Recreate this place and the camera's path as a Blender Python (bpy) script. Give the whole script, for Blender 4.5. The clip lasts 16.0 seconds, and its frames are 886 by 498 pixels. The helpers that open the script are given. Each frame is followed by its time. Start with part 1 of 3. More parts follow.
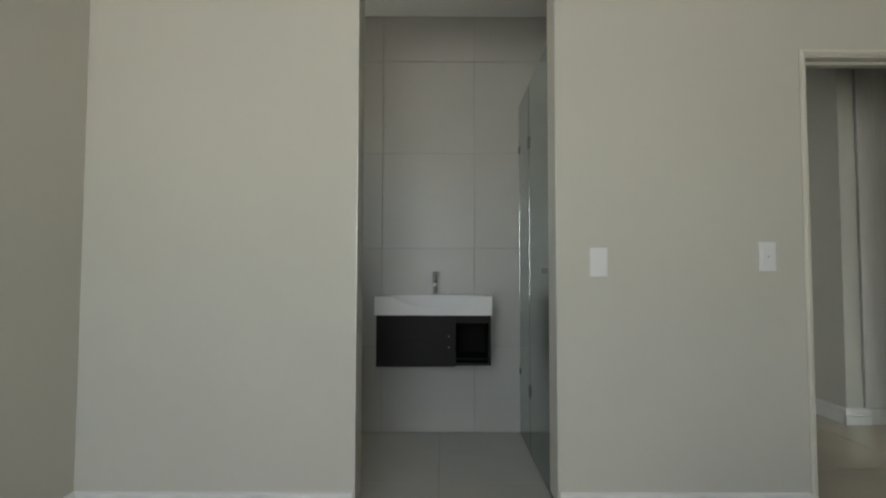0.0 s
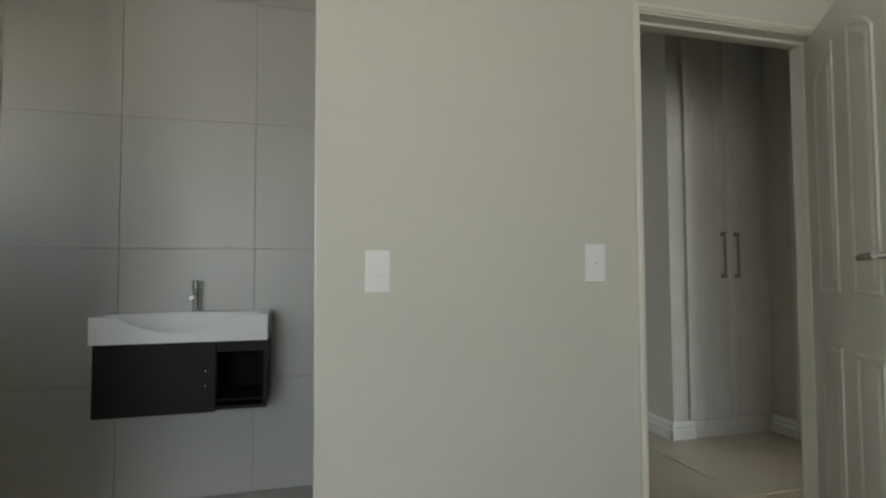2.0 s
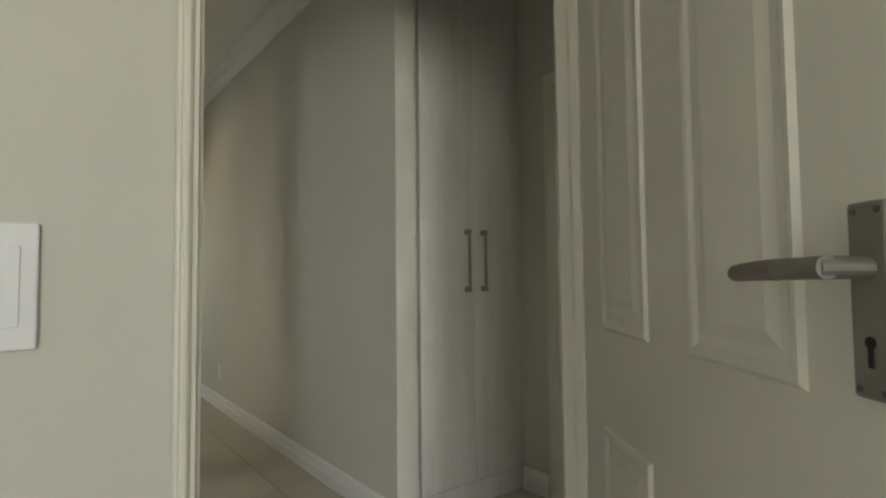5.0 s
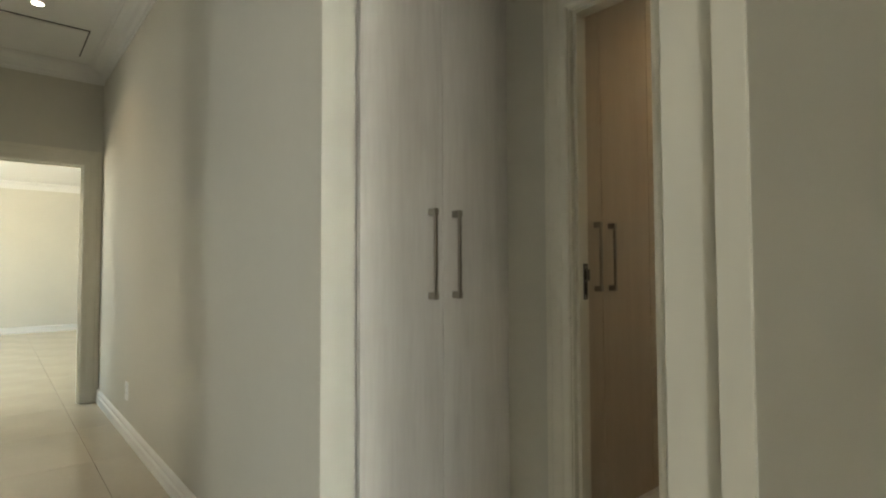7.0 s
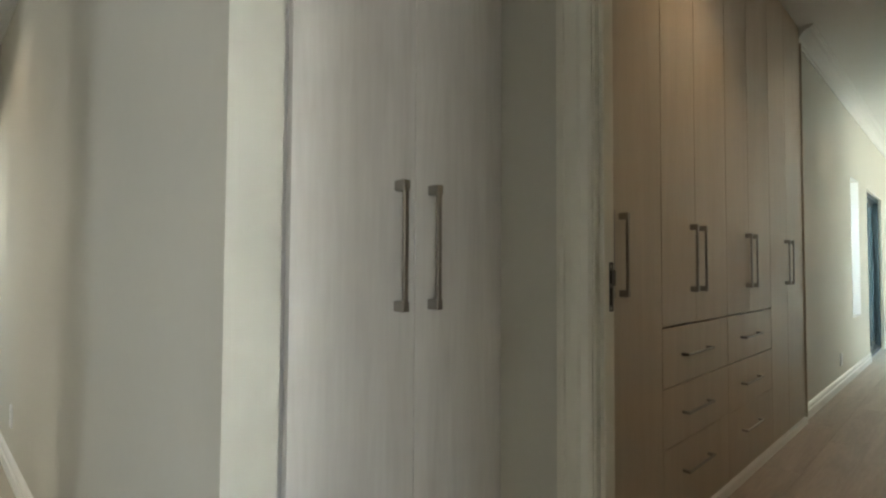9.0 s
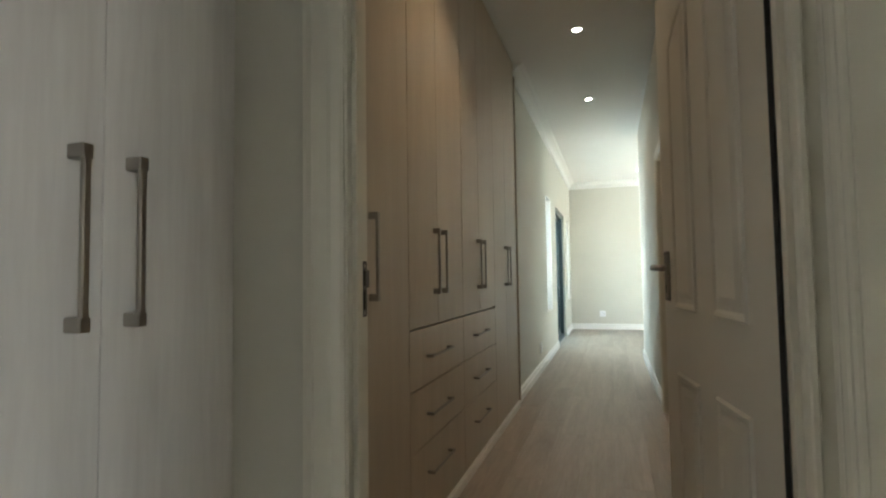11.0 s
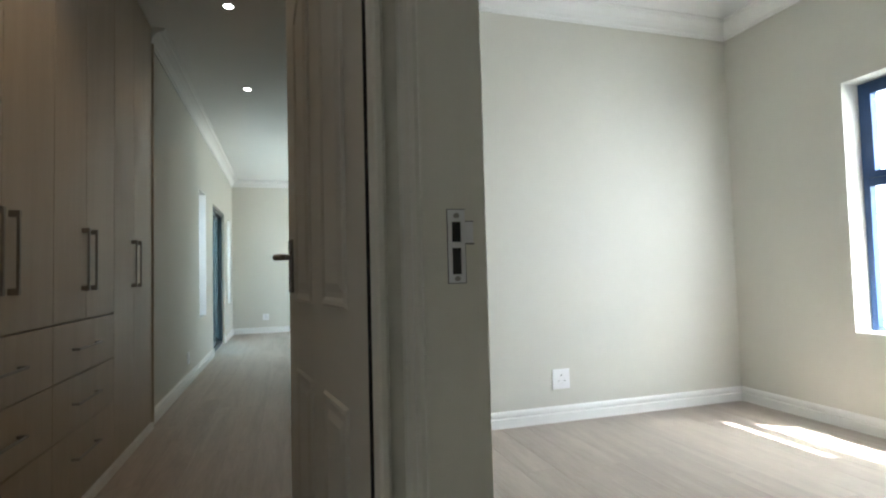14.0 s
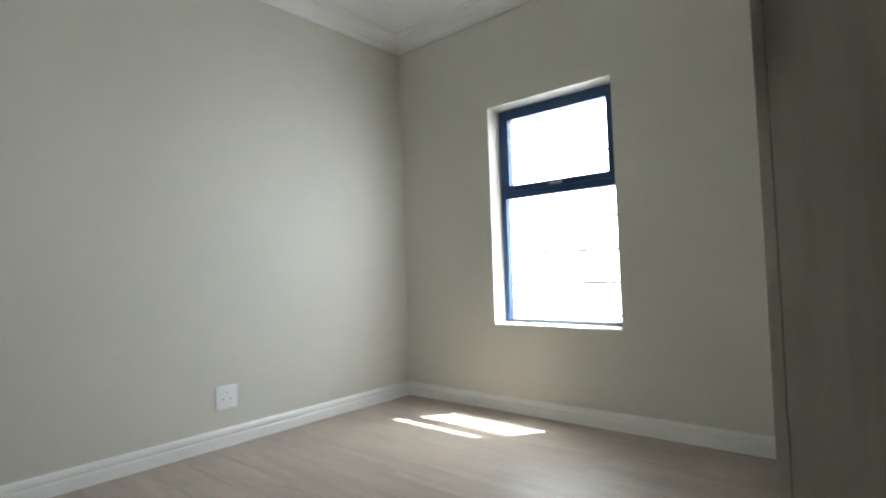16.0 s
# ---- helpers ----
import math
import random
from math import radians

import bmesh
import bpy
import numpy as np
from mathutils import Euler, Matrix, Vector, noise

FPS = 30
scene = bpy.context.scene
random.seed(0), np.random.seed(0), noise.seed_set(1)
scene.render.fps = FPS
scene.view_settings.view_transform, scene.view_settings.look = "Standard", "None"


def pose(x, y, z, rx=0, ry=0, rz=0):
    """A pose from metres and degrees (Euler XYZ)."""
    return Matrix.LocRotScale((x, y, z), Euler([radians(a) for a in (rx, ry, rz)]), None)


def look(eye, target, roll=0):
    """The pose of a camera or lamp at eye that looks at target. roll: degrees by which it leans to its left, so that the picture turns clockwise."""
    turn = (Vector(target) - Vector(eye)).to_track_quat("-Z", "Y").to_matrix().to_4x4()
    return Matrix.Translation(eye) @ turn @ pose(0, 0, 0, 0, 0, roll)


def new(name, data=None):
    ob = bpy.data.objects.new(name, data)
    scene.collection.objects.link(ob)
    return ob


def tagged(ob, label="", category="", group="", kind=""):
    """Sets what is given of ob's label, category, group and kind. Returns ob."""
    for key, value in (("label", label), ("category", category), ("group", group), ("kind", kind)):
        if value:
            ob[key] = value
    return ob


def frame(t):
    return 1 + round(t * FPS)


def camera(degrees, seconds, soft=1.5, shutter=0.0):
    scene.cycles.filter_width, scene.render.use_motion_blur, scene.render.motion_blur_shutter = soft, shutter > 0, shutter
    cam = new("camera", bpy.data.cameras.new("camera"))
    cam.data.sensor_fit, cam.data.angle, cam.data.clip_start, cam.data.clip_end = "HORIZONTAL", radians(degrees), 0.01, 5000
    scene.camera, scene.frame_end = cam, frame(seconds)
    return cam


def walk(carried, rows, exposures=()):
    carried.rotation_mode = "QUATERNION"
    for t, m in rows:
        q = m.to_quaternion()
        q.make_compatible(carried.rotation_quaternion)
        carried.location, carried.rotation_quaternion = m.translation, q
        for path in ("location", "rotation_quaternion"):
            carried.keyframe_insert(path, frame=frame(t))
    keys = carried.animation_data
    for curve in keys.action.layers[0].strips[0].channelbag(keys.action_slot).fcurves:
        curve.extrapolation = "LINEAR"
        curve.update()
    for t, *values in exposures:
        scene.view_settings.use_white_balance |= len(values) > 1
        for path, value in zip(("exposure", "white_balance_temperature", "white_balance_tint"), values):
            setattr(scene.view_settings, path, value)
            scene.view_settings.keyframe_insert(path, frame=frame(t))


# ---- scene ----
cam = camera(80.0, 16.0, soft=2.2)
PATH = [
    (0.0, (0.197, 0.020, 1.033), (0.197, 2.017, 1.125), 0.12),
    (0.5, (0.284, 0.195, 1.057), (0.320, 2.193, 1.147), 0.07),
    (1.0, (0.372, 0.395, 1.063), (0.501, 2.389, 1.153), 0.01),
    (1.5, (0.496, 0.564, 1.071), (0.815, 2.536, 1.160), -0.07),
    (2.0, (0.678, 0.755, 1.083), (1.187, 2.687, 1.169), -0.26),
    (2.5, (0.833, 0.905, 1.085), (1.515, 2.782, 1.174), -0.43),
    (3.0, (0.962, 1.096, 1.095), (1.822, 2.899, 1.188), -0.57),
    (3.5, (1.119, 1.260, 1.099), (2.141, 2.977, 1.194), -0.73),
    (4.0, (1.336, 1.421, 1.113), (2.442, 3.084, 1.211), -0.77),
    (4.2, (1.409, 1.482, 1.111), (2.543, 3.127, 1.210), -0.79),
    (6.3, (2.106, 2.099, 1.152), (3.404, 3.618, 1.226), -0.43),
    (6.5, (2.150, 2.167, 1.155), (3.451, 3.684, 1.226), -0.49),
    (7.0, (2.256, 2.314, 1.137), (3.555, 3.833, 1.210), -0.22),
    (7.5, (2.355, 2.459, 1.125), (3.644, 3.986, 1.200), -0.13),
    (8.0, (2.424, 2.577, 1.120), (3.709, 4.107, 1.199), 0.14),
    (8.5, (2.493, 2.675, 1.129), (3.800, 4.187, 1.210), 0.20),
    (9.0, (2.583, 2.742, 1.135), (3.994, 4.158, 1.206), 0.32),
    (9.5, (2.693, 2.782, 1.136), (4.264, 4.017, 1.219), -0.11),
    (10.0, (2.722, 2.795, 1.123), (4.440, 3.815, 1.214), -0.69),
    (10.2, (2.727, 2.826, 1.124), (4.503, 3.740, 1.218), -0.76),
    (12.3, (2.819, 2.867, 1.085), (4.798, 3.142, 1.180), -1.06),
    (12.5, (2.838, 2.850, 1.081), (4.826, 3.048, 1.173), -1.18),
    (13.0, (2.876, 2.797, 1.079), (4.873, 2.731, 1.171), -1.30),
    (13.5, (2.912, 2.740, 1.075), (4.884, 2.419, 1.167), -1.41),
    (14.0, (2.940, 2.709, 1.072), (4.852, 2.131, 1.164), -1.50),
    (14.5, (3.034, 2.666, 1.075), (4.836, 1.803, 1.162), -1.70),
    (15.0, (3.092, 2.634, 1.072), (4.734, 1.495, 1.152), -1.86),
    (15.5, (3.122, 2.572, 1.069), (4.593, 1.218, 1.140), -1.93),
    (16.0, (3.149, 2.440, 1.037), (4.451, 0.924, 1.118), -1.97),
]

EXPOSURES = [(0.0, 2.54, 6420, 7), (1.0, 2.58, 6420, 7), (2.5, 2.72, 6470, 7), (4.2, 2.84, 6580, 7), (6.3, 3.66, 7050, 6), (8.0, 3.81, 6900, 6), (9.0, 3.84, 6500, 8),
             (9.5, 3.81, 6450, 8), (10.2, 3.78, 6400, 9), (12.5, 3.80, 6200, 9), (13.0, 3.46, 5900, 10), (13.5, 3.36, 5800, 9), (14.0, 3.26, 5850, 10), (14.5, 3.08, 5900, 10),
             (15.0, 2.84, 5900, 10), (15.5, 2.68, 5900, 11), (16.0, 2.58, 5950, 11)]
walk(cam, [(t, look(eye, target, roll)) for t, eye, target, roll in PATH], EXPOSURES)

# ---------------------------------------------------------------- world and light
SUN_WAY = Vector((0.33, 0.42, -1.0)).normalized()
world = bpy.data.worlds.new("sky")
scene.world = world
world.use_nodes = True
wn = world.node_tree.nodes
sky = wn.new("ShaderNodeTexSky")
sky.sky_type = "NISHITA"
sky.sun_disc = False
sky.sun_elevation = math.asin(-SUN_WAY.z)
sky.sun_rotation = math.atan2(-SUN_WAY.x, -SUN_WAY.y)
wn["Background"].inputs[1].default_value = 0.05
world.node_tree.links.new(sky.outputs[0], wn["Background"].inputs[0])

sun_data = bpy.data.lights.new("sun", "SUN")
sun_data.energy, sun_data.angle, sun_data.color = 5.0, radians(0.5), (1.0, 0.95, 0.88)
sun = new("sun", sun_data)
sun.matrix_world = Matrix.Translation((0, 0, 12)) @ SUN_WAY.to_track_quat("-Z", "Y").to_matrix().to_4x4()


def window_light(eye, target, width, height, watts, color=(0.93, 0.97, 1.0), spread=180):
    """Area lamp for the daylight of a window, seen or added."""
    d = bpy.data.lights.new("window_daylight", "AREA")
    d.shape, d.size, d.size_y, d.energy, d.color = "RECTANGLE", width, height, watts, color
    d.spread = radians(spread)
    ob = new("window_daylight", d)
    ob.matrix_world = look(eye, target)
    return ob


window_light((-0.40, -1.72, 1.45), (0.35, 3.0, 1.3), 1.6, 1.5, 6.6)          # bedroom window behind the walk's start
window_light((-1.30, 3.10, 1.75), (1.0, 3.10, 1.2), 0.55, 0.9, 0.28, (0.85, 0.92, 1.0))   # bathroom window
window_light((0.36, 4.55, 1.45), (3.0, 4.20, 1.2), 0.5, 1.3, 0.90)          # windows across the passage
window_light((0.36, 5.90, 1.45), (3.0, 5.88, 1.2), 0.5, 1.3, 0.80, (1.0, 0.97, 0.90))
window_light((-0.3, 10.8, 1.5), (3.0, 10.8, 1.0), 3.5, 2.0, 2.8, (0.70, 0.92, 1.0))         # lamp added at an unseen west opening to brighten the living room
window_light((11.75, 4.05, 1.15), (11.75, 2.0, 0.6), 1.5, 2.0, 6.0, (0.64, 0.93, 1.0))       # sliding door at the corridor's end
window_light((10.05, 4.05, 1.4), (10.05, 2.0, 0.9), 0.6, 1.4, 1.2, (0.85, 0.95, 1.0))
window_light((13.3, 4.05, 1.4), (13.3, 2.0, 0.9), 0.5, 1.4, 1.2, (0.85, 0.95, 1.0))
window_light((12.2, -0.35, 1.5), (12.2, 3.0, 1.3), 1.8, 1.4, 1.8, (0.68, 0.95, 1.0))
window_light((4.95, -0.885, 1.43), (5.50, -0.185, 1.18), 0.82, 1.5, 2.3, (0.95, 0.98, 1.0), 130)   # second bedroom window


# ---------------------------------------------------------------- materials
def mat(name, color, rough=0.5, metal=0.0, noise_scale=0.0, amount=0.06, bump=0.0, bump_scale=80.0, spec=0.5, coat=0.0):
    m = bpy.data.materials.new(name)
    m.use_nodes = True
    nt = m.node_tree
    b = nt.nodes["Principled BSDF"]
    b.inputs["Base Color"].default_value = (*color, 1)
    b.inputs["Roughness"].default_value = rough
    b.inputs["Metallic"].default_value = metal
    b.inputs["Specular IOR Level"].default_value = spec
    b.inputs["Coat Weight"].default_value = coat
    tc = nt.nodes.new("ShaderNodeTexCoord")
    if noise_scale:
        n1 = nt.nodes.new("ShaderNodeTexNoise")
        n1.inputs["Scale"].default_value, n1.inputs["Detail"].default_value = noise_scale, 6
        nt.links.new(tc.outputs["Object"], n1.inputs["Vector"])
        n2 = nt.nodes.new("ShaderNodeTexNoise")
        n2.inputs["Scale"].default_value, n2.inputs["Detail"].default_value = noise_scale * 14, 3
        nt.links.new(tc.outputs["Object"], n2.inputs["Vector"])
        mix = nt.nodes.new("ShaderNodeMath")
        mix.operation = "MULTIPLY_ADD"
        mix.inputs[1].default_value = 0.35
        nt.links.new(n2.outputs["Fac"], mix.inputs[0])
        nt.links.new(n1.outputs["Fac"], mix.inputs[2])
        ramp = nt.nodes.new("ShaderNodeMapRange")
        ramp.inputs["From Min"].default_value, ramp.inputs["From Max"].default_value = 0.35, 1.0
        ramp.inputs["To Min"].default_value, ramp.inputs["To Max"].default_value = 1 - amount, 1 + amount
        nt.links.new(mix.outputs[0], ramp.inputs["Value"])
        mul = nt.nodes.new("ShaderNodeVectorMath")
        mul.operation = "SCALE"
        mul.inputs[0].default_value = color
        nt.links.new(ramp.outputs[0], mul.inputs["Scale"])
        nt.links.new(mul.outputs[0], b.inputs["Base Color"])
        rr = nt.nodes.new("ShaderNodeMapRange")
        rr.inputs["To Min"].default_value, rr.inputs["To Max"].default_value = max(0.02, rough - 0.06), min(1, rough + 0.06)
        nt.links.new(n1.outputs["Fac"], rr.inputs["Value"])
        nt.links.new(rr.outputs[0], b.inputs["Roughness"])
    if bump:
        n3 = nt.nodes.new("ShaderNodeTexNoise")
        n3.inputs["Scale"].default_value, n3.inputs["Detail"].default_value = bump_scale, 4
        nt.links.new(tc.outputs["Object"], n3.inputs["Vector"])
        bp = nt.nodes.new("ShaderNodeBump")
        bp.inputs["Strength"].default_value, bp.inputs["Distance"].default_value = bump, 0.004
        nt.links.new(n3.outputs["Fac"], bp.inputs["Height"])
        nt.links.new(bp.outputs[0], b.inputs["Normal"])
    return m


def wood(name, dark, light, scale=(14, 14, 0.8), rough=0.45, bump=0.15, per_piece=0.0, knots=0.0):
    """Streaky wood grain along the long axis given by the small scale."""
    m = bpy.data.materials.new(name)
    m.use_nodes = True
    nt = m.node_tree
    b = nt.nodes["Principled BSDF"]
    tc = nt.nodes.new("ShaderNodeTexCoord")
    mp = nt.nodes.new("ShaderNodeMapping")
    mp.inputs["Scale"].default_value = scale
    nt.links.new(tc.outputs["Object"], mp.inputs["Vector"])
    oi = nt.nodes.new("ShaderNodeObjectInfo")
    off = nt.nodes.new("ShaderNodeVectorMath")
    off.operation = "SCALE"
    off.inputs[0].default_value = (37.0, 23.0, 11.0)
    nt.links.new(oi.outputs["Random"], off.inputs["Scale"])
    nt.links.new(off.outputs[0], mp.inputs["Location"])
    n1 = nt.nodes.new("ShaderNodeTexNoise")
    n1.inputs["Scale"].default_value, n1.inputs["Detail"].default_value, n1.inputs["Roughness"].default_value = 1.0, 8, 0.62
    n1.inputs["Distortion"].default_value = 0.8
    nt.links.new(mp.outputs[0], n1.inputs["Vector"])
    n2 = nt.nodes.new("ShaderNodeTexNoise")
    n2.inputs["Scale"].default_value, n2.inputs["Detail"].default_value = 9.0, 4
    nt.links.new(mp.outputs[0], n2.inputs["Vector"])
    ad = nt.nodes.new("ShaderNodeMath")
    ad.operation = "MULTIPLY_ADD"
    ad.inputs[1].default_value = 0.45
    nt.links.new(n2.outputs["Fac"], ad.inputs[0])
    nt.links.new(n1.outputs["Fac"], ad.inputs[2])
    rp = nt.nodes.new("ShaderNodeValToRGB")
    rp.color_ramp.elements[0].position, rp.color_ramp.elements[1].position = 0.42, 1.0
    rp.color_ramp.elements[0].color, rp.color_ramp.elements[1].color = (*dark, 1), (*light, 1)
    nt.links.new(ad.outputs[0], rp.inputs[0])
    out = rp.outputs[0]
    if knots:
        km = nt.nodes.new("ShaderNodeMapping")
        km.inputs["Scale"].default_value = (7.0, 7.0, 3.0)
        nt.links.new(tc.outputs["Object"], km.inputs["Vector"])
        vo = nt.nodes.new("ShaderNodeTexVoronoi")
        vo.inputs["Scale"].default_value = 1.0
        nt.links.new(km.outputs[0], vo.inputs["Vector"])
        kr = nt.nodes.new("ShaderNodeMapRange")
        kr.interpolation_type = "SMOOTHSTEP"
        kr.inputs["From Min"].default_value, kr.inputs["From Max"].default_value = 0.05, 0.28
        kr.inputs["To Min"].default_value, kr.inputs["To Max"].default_value = 1 - knots, 1.0
        nt.links.new(vo.outputs["Distance"], kr.inputs["Value"])
        ks = nt.nodes.new("ShaderNodeVectorMath")
        ks.operation = "SCALE"
        nt.links.new(out, ks.inputs[0])
        nt.links.new(kr.outputs[0], ks.inputs["Scale"])
        out = ks.outputs[0]
    if per_piece:
        mr = nt.nodes.new("ShaderNodeMapRange")
        mr.inputs["To Min"].default_value, mr.inputs["To Max"].default_value = 1 - per_piece, 1 + per_piece
        nt.links.new(oi.outputs["Random"], mr.inputs["Value"])
        sc = nt.nodes.new("ShaderNodeVectorMath")
        sc.operation = "SCALE"
        nt.links.new(out, sc.inputs[0])
        nt.links.new(mr.outputs[0], sc.inputs["Scale"])
        out = sc.outputs[0]
    nt.links.new(out, b.inputs["Base Color"])
    b.inputs["Roughness"].default_value = rough
    bp = nt.nodes.new("ShaderNodeBump")
    bp.inputs["Strength"].default_value, bp.inputs["Distance"].default_value = bump, 0.002
    nt.links.new(ad.outputs[0], bp.inputs["Height"])
    nt.links.new(bp.outputs[0], b.inputs["Normal"])
    return m


def glass(name, tint=(0.9, 0.97, 0.94), rough=0.0):
    m = bpy.data.materials.new(name)
    m.use_nodes = True
    b = m.node_tree.nodes["Principled BSDF"]
    b.inputs["Base Color"].default_value = (*tint, 1)
    b.inputs["Roughness"].default_value = rough
    b.inputs["Transmission Weight"].default_value = 1.0
    b.inputs["IOR"].default_value = 1.45
    return m


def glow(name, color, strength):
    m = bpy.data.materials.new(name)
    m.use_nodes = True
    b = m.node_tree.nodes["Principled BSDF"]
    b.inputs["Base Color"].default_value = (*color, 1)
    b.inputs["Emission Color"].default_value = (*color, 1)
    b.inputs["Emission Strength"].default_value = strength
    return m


PAINT = mat("greige_wall_paint", (0.635, 0.618, 0.552), 0.62, 0, 1.3, 0.03, 0.05, 260, 0.35)
CEIL = mat("white_ceiling_paint", (0.80, 0.80, 0.78), 0.8, 0, 1.5, 0.02, 0.06, 200, 0.2)
FRAMEP = mat("cream_white_frame_enamel", (0.76, 0.735, 0.645), 0.34, 0, 2.0, 0.025, 0.05, 60)
TRIM = mat("white_gloss_trim_paint", (0.82, 0.815, 0.79), 0.34, 0, 2.0, 0.025, 0.05, 60)
DOORP = mat("white_door_enamel", (0.75, 0.73, 0.66), 0.32, 0, 2.0, 0.03, 0.08, 45)
PLATE = mat("white_switch_plastic", (0.85, 0.85, 0.86), 0.3)
GREYP = mat("pale_grey_plastic", (0.62, 0.62, 0.62), 0.35)
TILEW = mat("matt_grey_wall_tile", (0.50, 0.49, 0.46), 0.38, 0, 2.2, 0.06, 0.05, 120)
GROUT = mat("grey_grout", (0.40, 0.39, 0.37), 0.9, 0, 8, 0.1, 0.2, 300)
BFLOOR = mat("grey_floor_tile", (0.50, 0.485, 0.45), 0.35, 0, 3, 0.06, 0.05, 120)
PTILE = mat("beige_porcelain_floor_tile", (0.58, 0.53, 0.43), 0.22, 0, 2.0, 0.06, 0.04, 90)
CERAMIC = mat("white_ceramic", (0.88, 0.88, 0.88), 0.08, 0, 0, coat=0.5)
WENGE = wood("dark_wenge_laminate", (0.006, 0.0045, 0.004), (0.015, 0.011, 0.010), (3, 30, 30), 0.55, 0.05)
WENGE_IN = mat("dark_brown_carcass", (0.010, 0.009, 0.009), 0.8, 0, 4, 0.1, spec=0.15)
WENGE.node_tree.nodes["Principled BSDF"].inputs["Specular IOR Level"].default_value = 0.25
CHROME = mat("chrome", (0.82, 0.83, 0.85), 0.09, 1.0)
STEEL = mat("brushed_steel", (0.36, 0.345, 0.32), 0.5, 1.0)
NICKEL = mat("dull_nickel", (0.36, 0.335, 0.30), 0.36, 1.0, 60, 0.08)
GRIP = mat("bronze_grey_grip", (0.27, 0.24, 0.21), 0.5, 0.6, 80, 0.1)
LOCKM = mat("dull_grey_lock_steel", (0.13, 0.125, 0.12), 0.45, 0.5, 90, 0.15)
ZINC = mat("bright_zinc_plate", (0.80, 0.80, 0.80), 0.38, 0.6)
BRASS = mat("brass_latch", (0.22, 0.16, 0.08), 0.5, 1.0)
DARK = mat("dark_recess", (0.015, 0.014, 0.013), 0.8)
ALU = mat("charcoal_blue_aluminium", (0.014, 0.045, 0.13), 0.35, 0.2, 20, 0.05)
ALU_GREY = mat("grey_aluminium_sill", (0.35, 0.37, 0.38), 0.35, 0.6)
ALU_DOOR = mat("charcoal_grey_aluminium", (0.035, 0.055, 0.065), 0.4, 0.2, 20, 0.05)
SEAL_AND_SHADE = mat("black_rubber_and_gap_shade", (0.02, 0.02, 0.02), 0.6)
CUPB = wood("whitewashed_ash_laminate", (0.60, 0.568, 0.53), (0.76, 0.735, 0.70), (9, 9, 0.7), 0.42, 0.05, 0.02, 0.06)
CUPK = wood("taupe_ash_laminate", (0.45, 0.388, 0.305), (0.54, 0.475, 0.385), (9, 9, 0.7), 0.42, 0.05, 0.02)
OAK = wood("greyish_oak_laminate", (0.35, 0.32, 0.262), (0.57, 0.53, 0.45), (7, 7, 0.6), 0.46, 0.06, knots=0.4)
PLANK = wood("pale_oak_laminate_plank", (0.30, 0.25, 0.205), (0.46, 0.40, 0.34), (0.9, 9, 9), 0.44, 0.03, 0.035)
GLASS = glass("clear_glass")
SHOWERG = glass("green_tinted_shower_glass", (0.72, 0.86, 0.82))
OUTSIDE = glow("glowing_precast_wall", (1.0, 1.0, 1.0), 2.1)
LAMP = glow("warm_downlight_lens", (1.0, 0.93, 0.80), 5.0)
GROUND = mat("sandy_ground", (0.30, 0.27, 0.21), 0.9, 0, 1.0, 0.15, 0.4, 40)
PLASTER = mat("white_outside_plaster", (0.7, 0.68, 0.62), 0.8, 0, 2, 0.05, 0.2, 100)


# ---------------------------------------------------------------- mesh helpers
def box(bm, x0, x1, y0, y1, z0, z1):
    v = [bm.verts.new(p) for p in ((x0, y0, z0), (x1, y0, z0), (x1, y1, z0), (x0, y1, z0), (x0, y0, z1), (x1, y0, z1), (x1, y1, z1), (x0, y1, z1))]
    for f in ((3, 2, 1, 0), (4, 5, 6, 7), (0, 1, 5, 4), (1, 2, 6, 5), (2, 3, 7, 6), (3, 0, 4, 7)):
        bm.faces.new([v[i] for i in f])
    return bm


def bbox(x0, x1, y0, y1, z0, z1, bevel=0.0, segments=2):
    bm = box(bmesh.new(), x0, x1, y0, y1, z0, z1)
    if bevel:
        bmesh.ops.bevel(bm, geom=list(bm.edges), offset=bevel, segments=segments, affect="EDGES", profile=0.5)
    return bm


def loft(bm, rings, cap=True, cap_start=False):
    """Faces between loops of equal length."""
    loops = [[bm.verts.new(p) for p in r] for r in rings]
    n = len(loops[0])
    for a, b in zip(loops, loops[1:]):
        for i in range(n):
            bm.faces.new((a[i], a[(i + 1) % n], b[(i + 1) % n], b[i]))
    if cap:
        bm.faces.new(loops[-1])
    if cap_start:
        bm.faces.new(list(reversed(loops[0])))
    return bm


def tube(bm, a, b, r, n=16):
    a, b = Vector(a), Vector(b)
    q = (b - a).to_track_quat("Z", "Y")
    ring = lambda c: [c + q @ Vector((r * math.cos(2 * math.pi * i / n), r * math.sin(2 * math.pi * i / n), 0)) for i in range(n)]
    return loft(bm, [ring(a), ring(b)], True, True)


def profile_run(bm, a, b, out, profile):
    """Extrudes a profile of (out, up) along the line from a to b; out is the level way off the wall."""
    a, b, out = Vector(a), Vector(b), Vector(out)
    ring = lambda c: [c + out * p + Vector((0, 0, q)) for p, q in profile]
    loft(bm, [ring(a), ring(b)], True, True)
    return bm


def mesh_of(name, bm, material, smooth=False):
    bmesh.ops.recalc_face_normals(bm, faces=bm.faces)
    me = bpy.data.meshes.new(name)
    bm.to_mesh(me)
    bm.free()
    me.materials.append(material)
    if smooth:
        for p in me.polygons:
            p.use_smooth = True
    return me


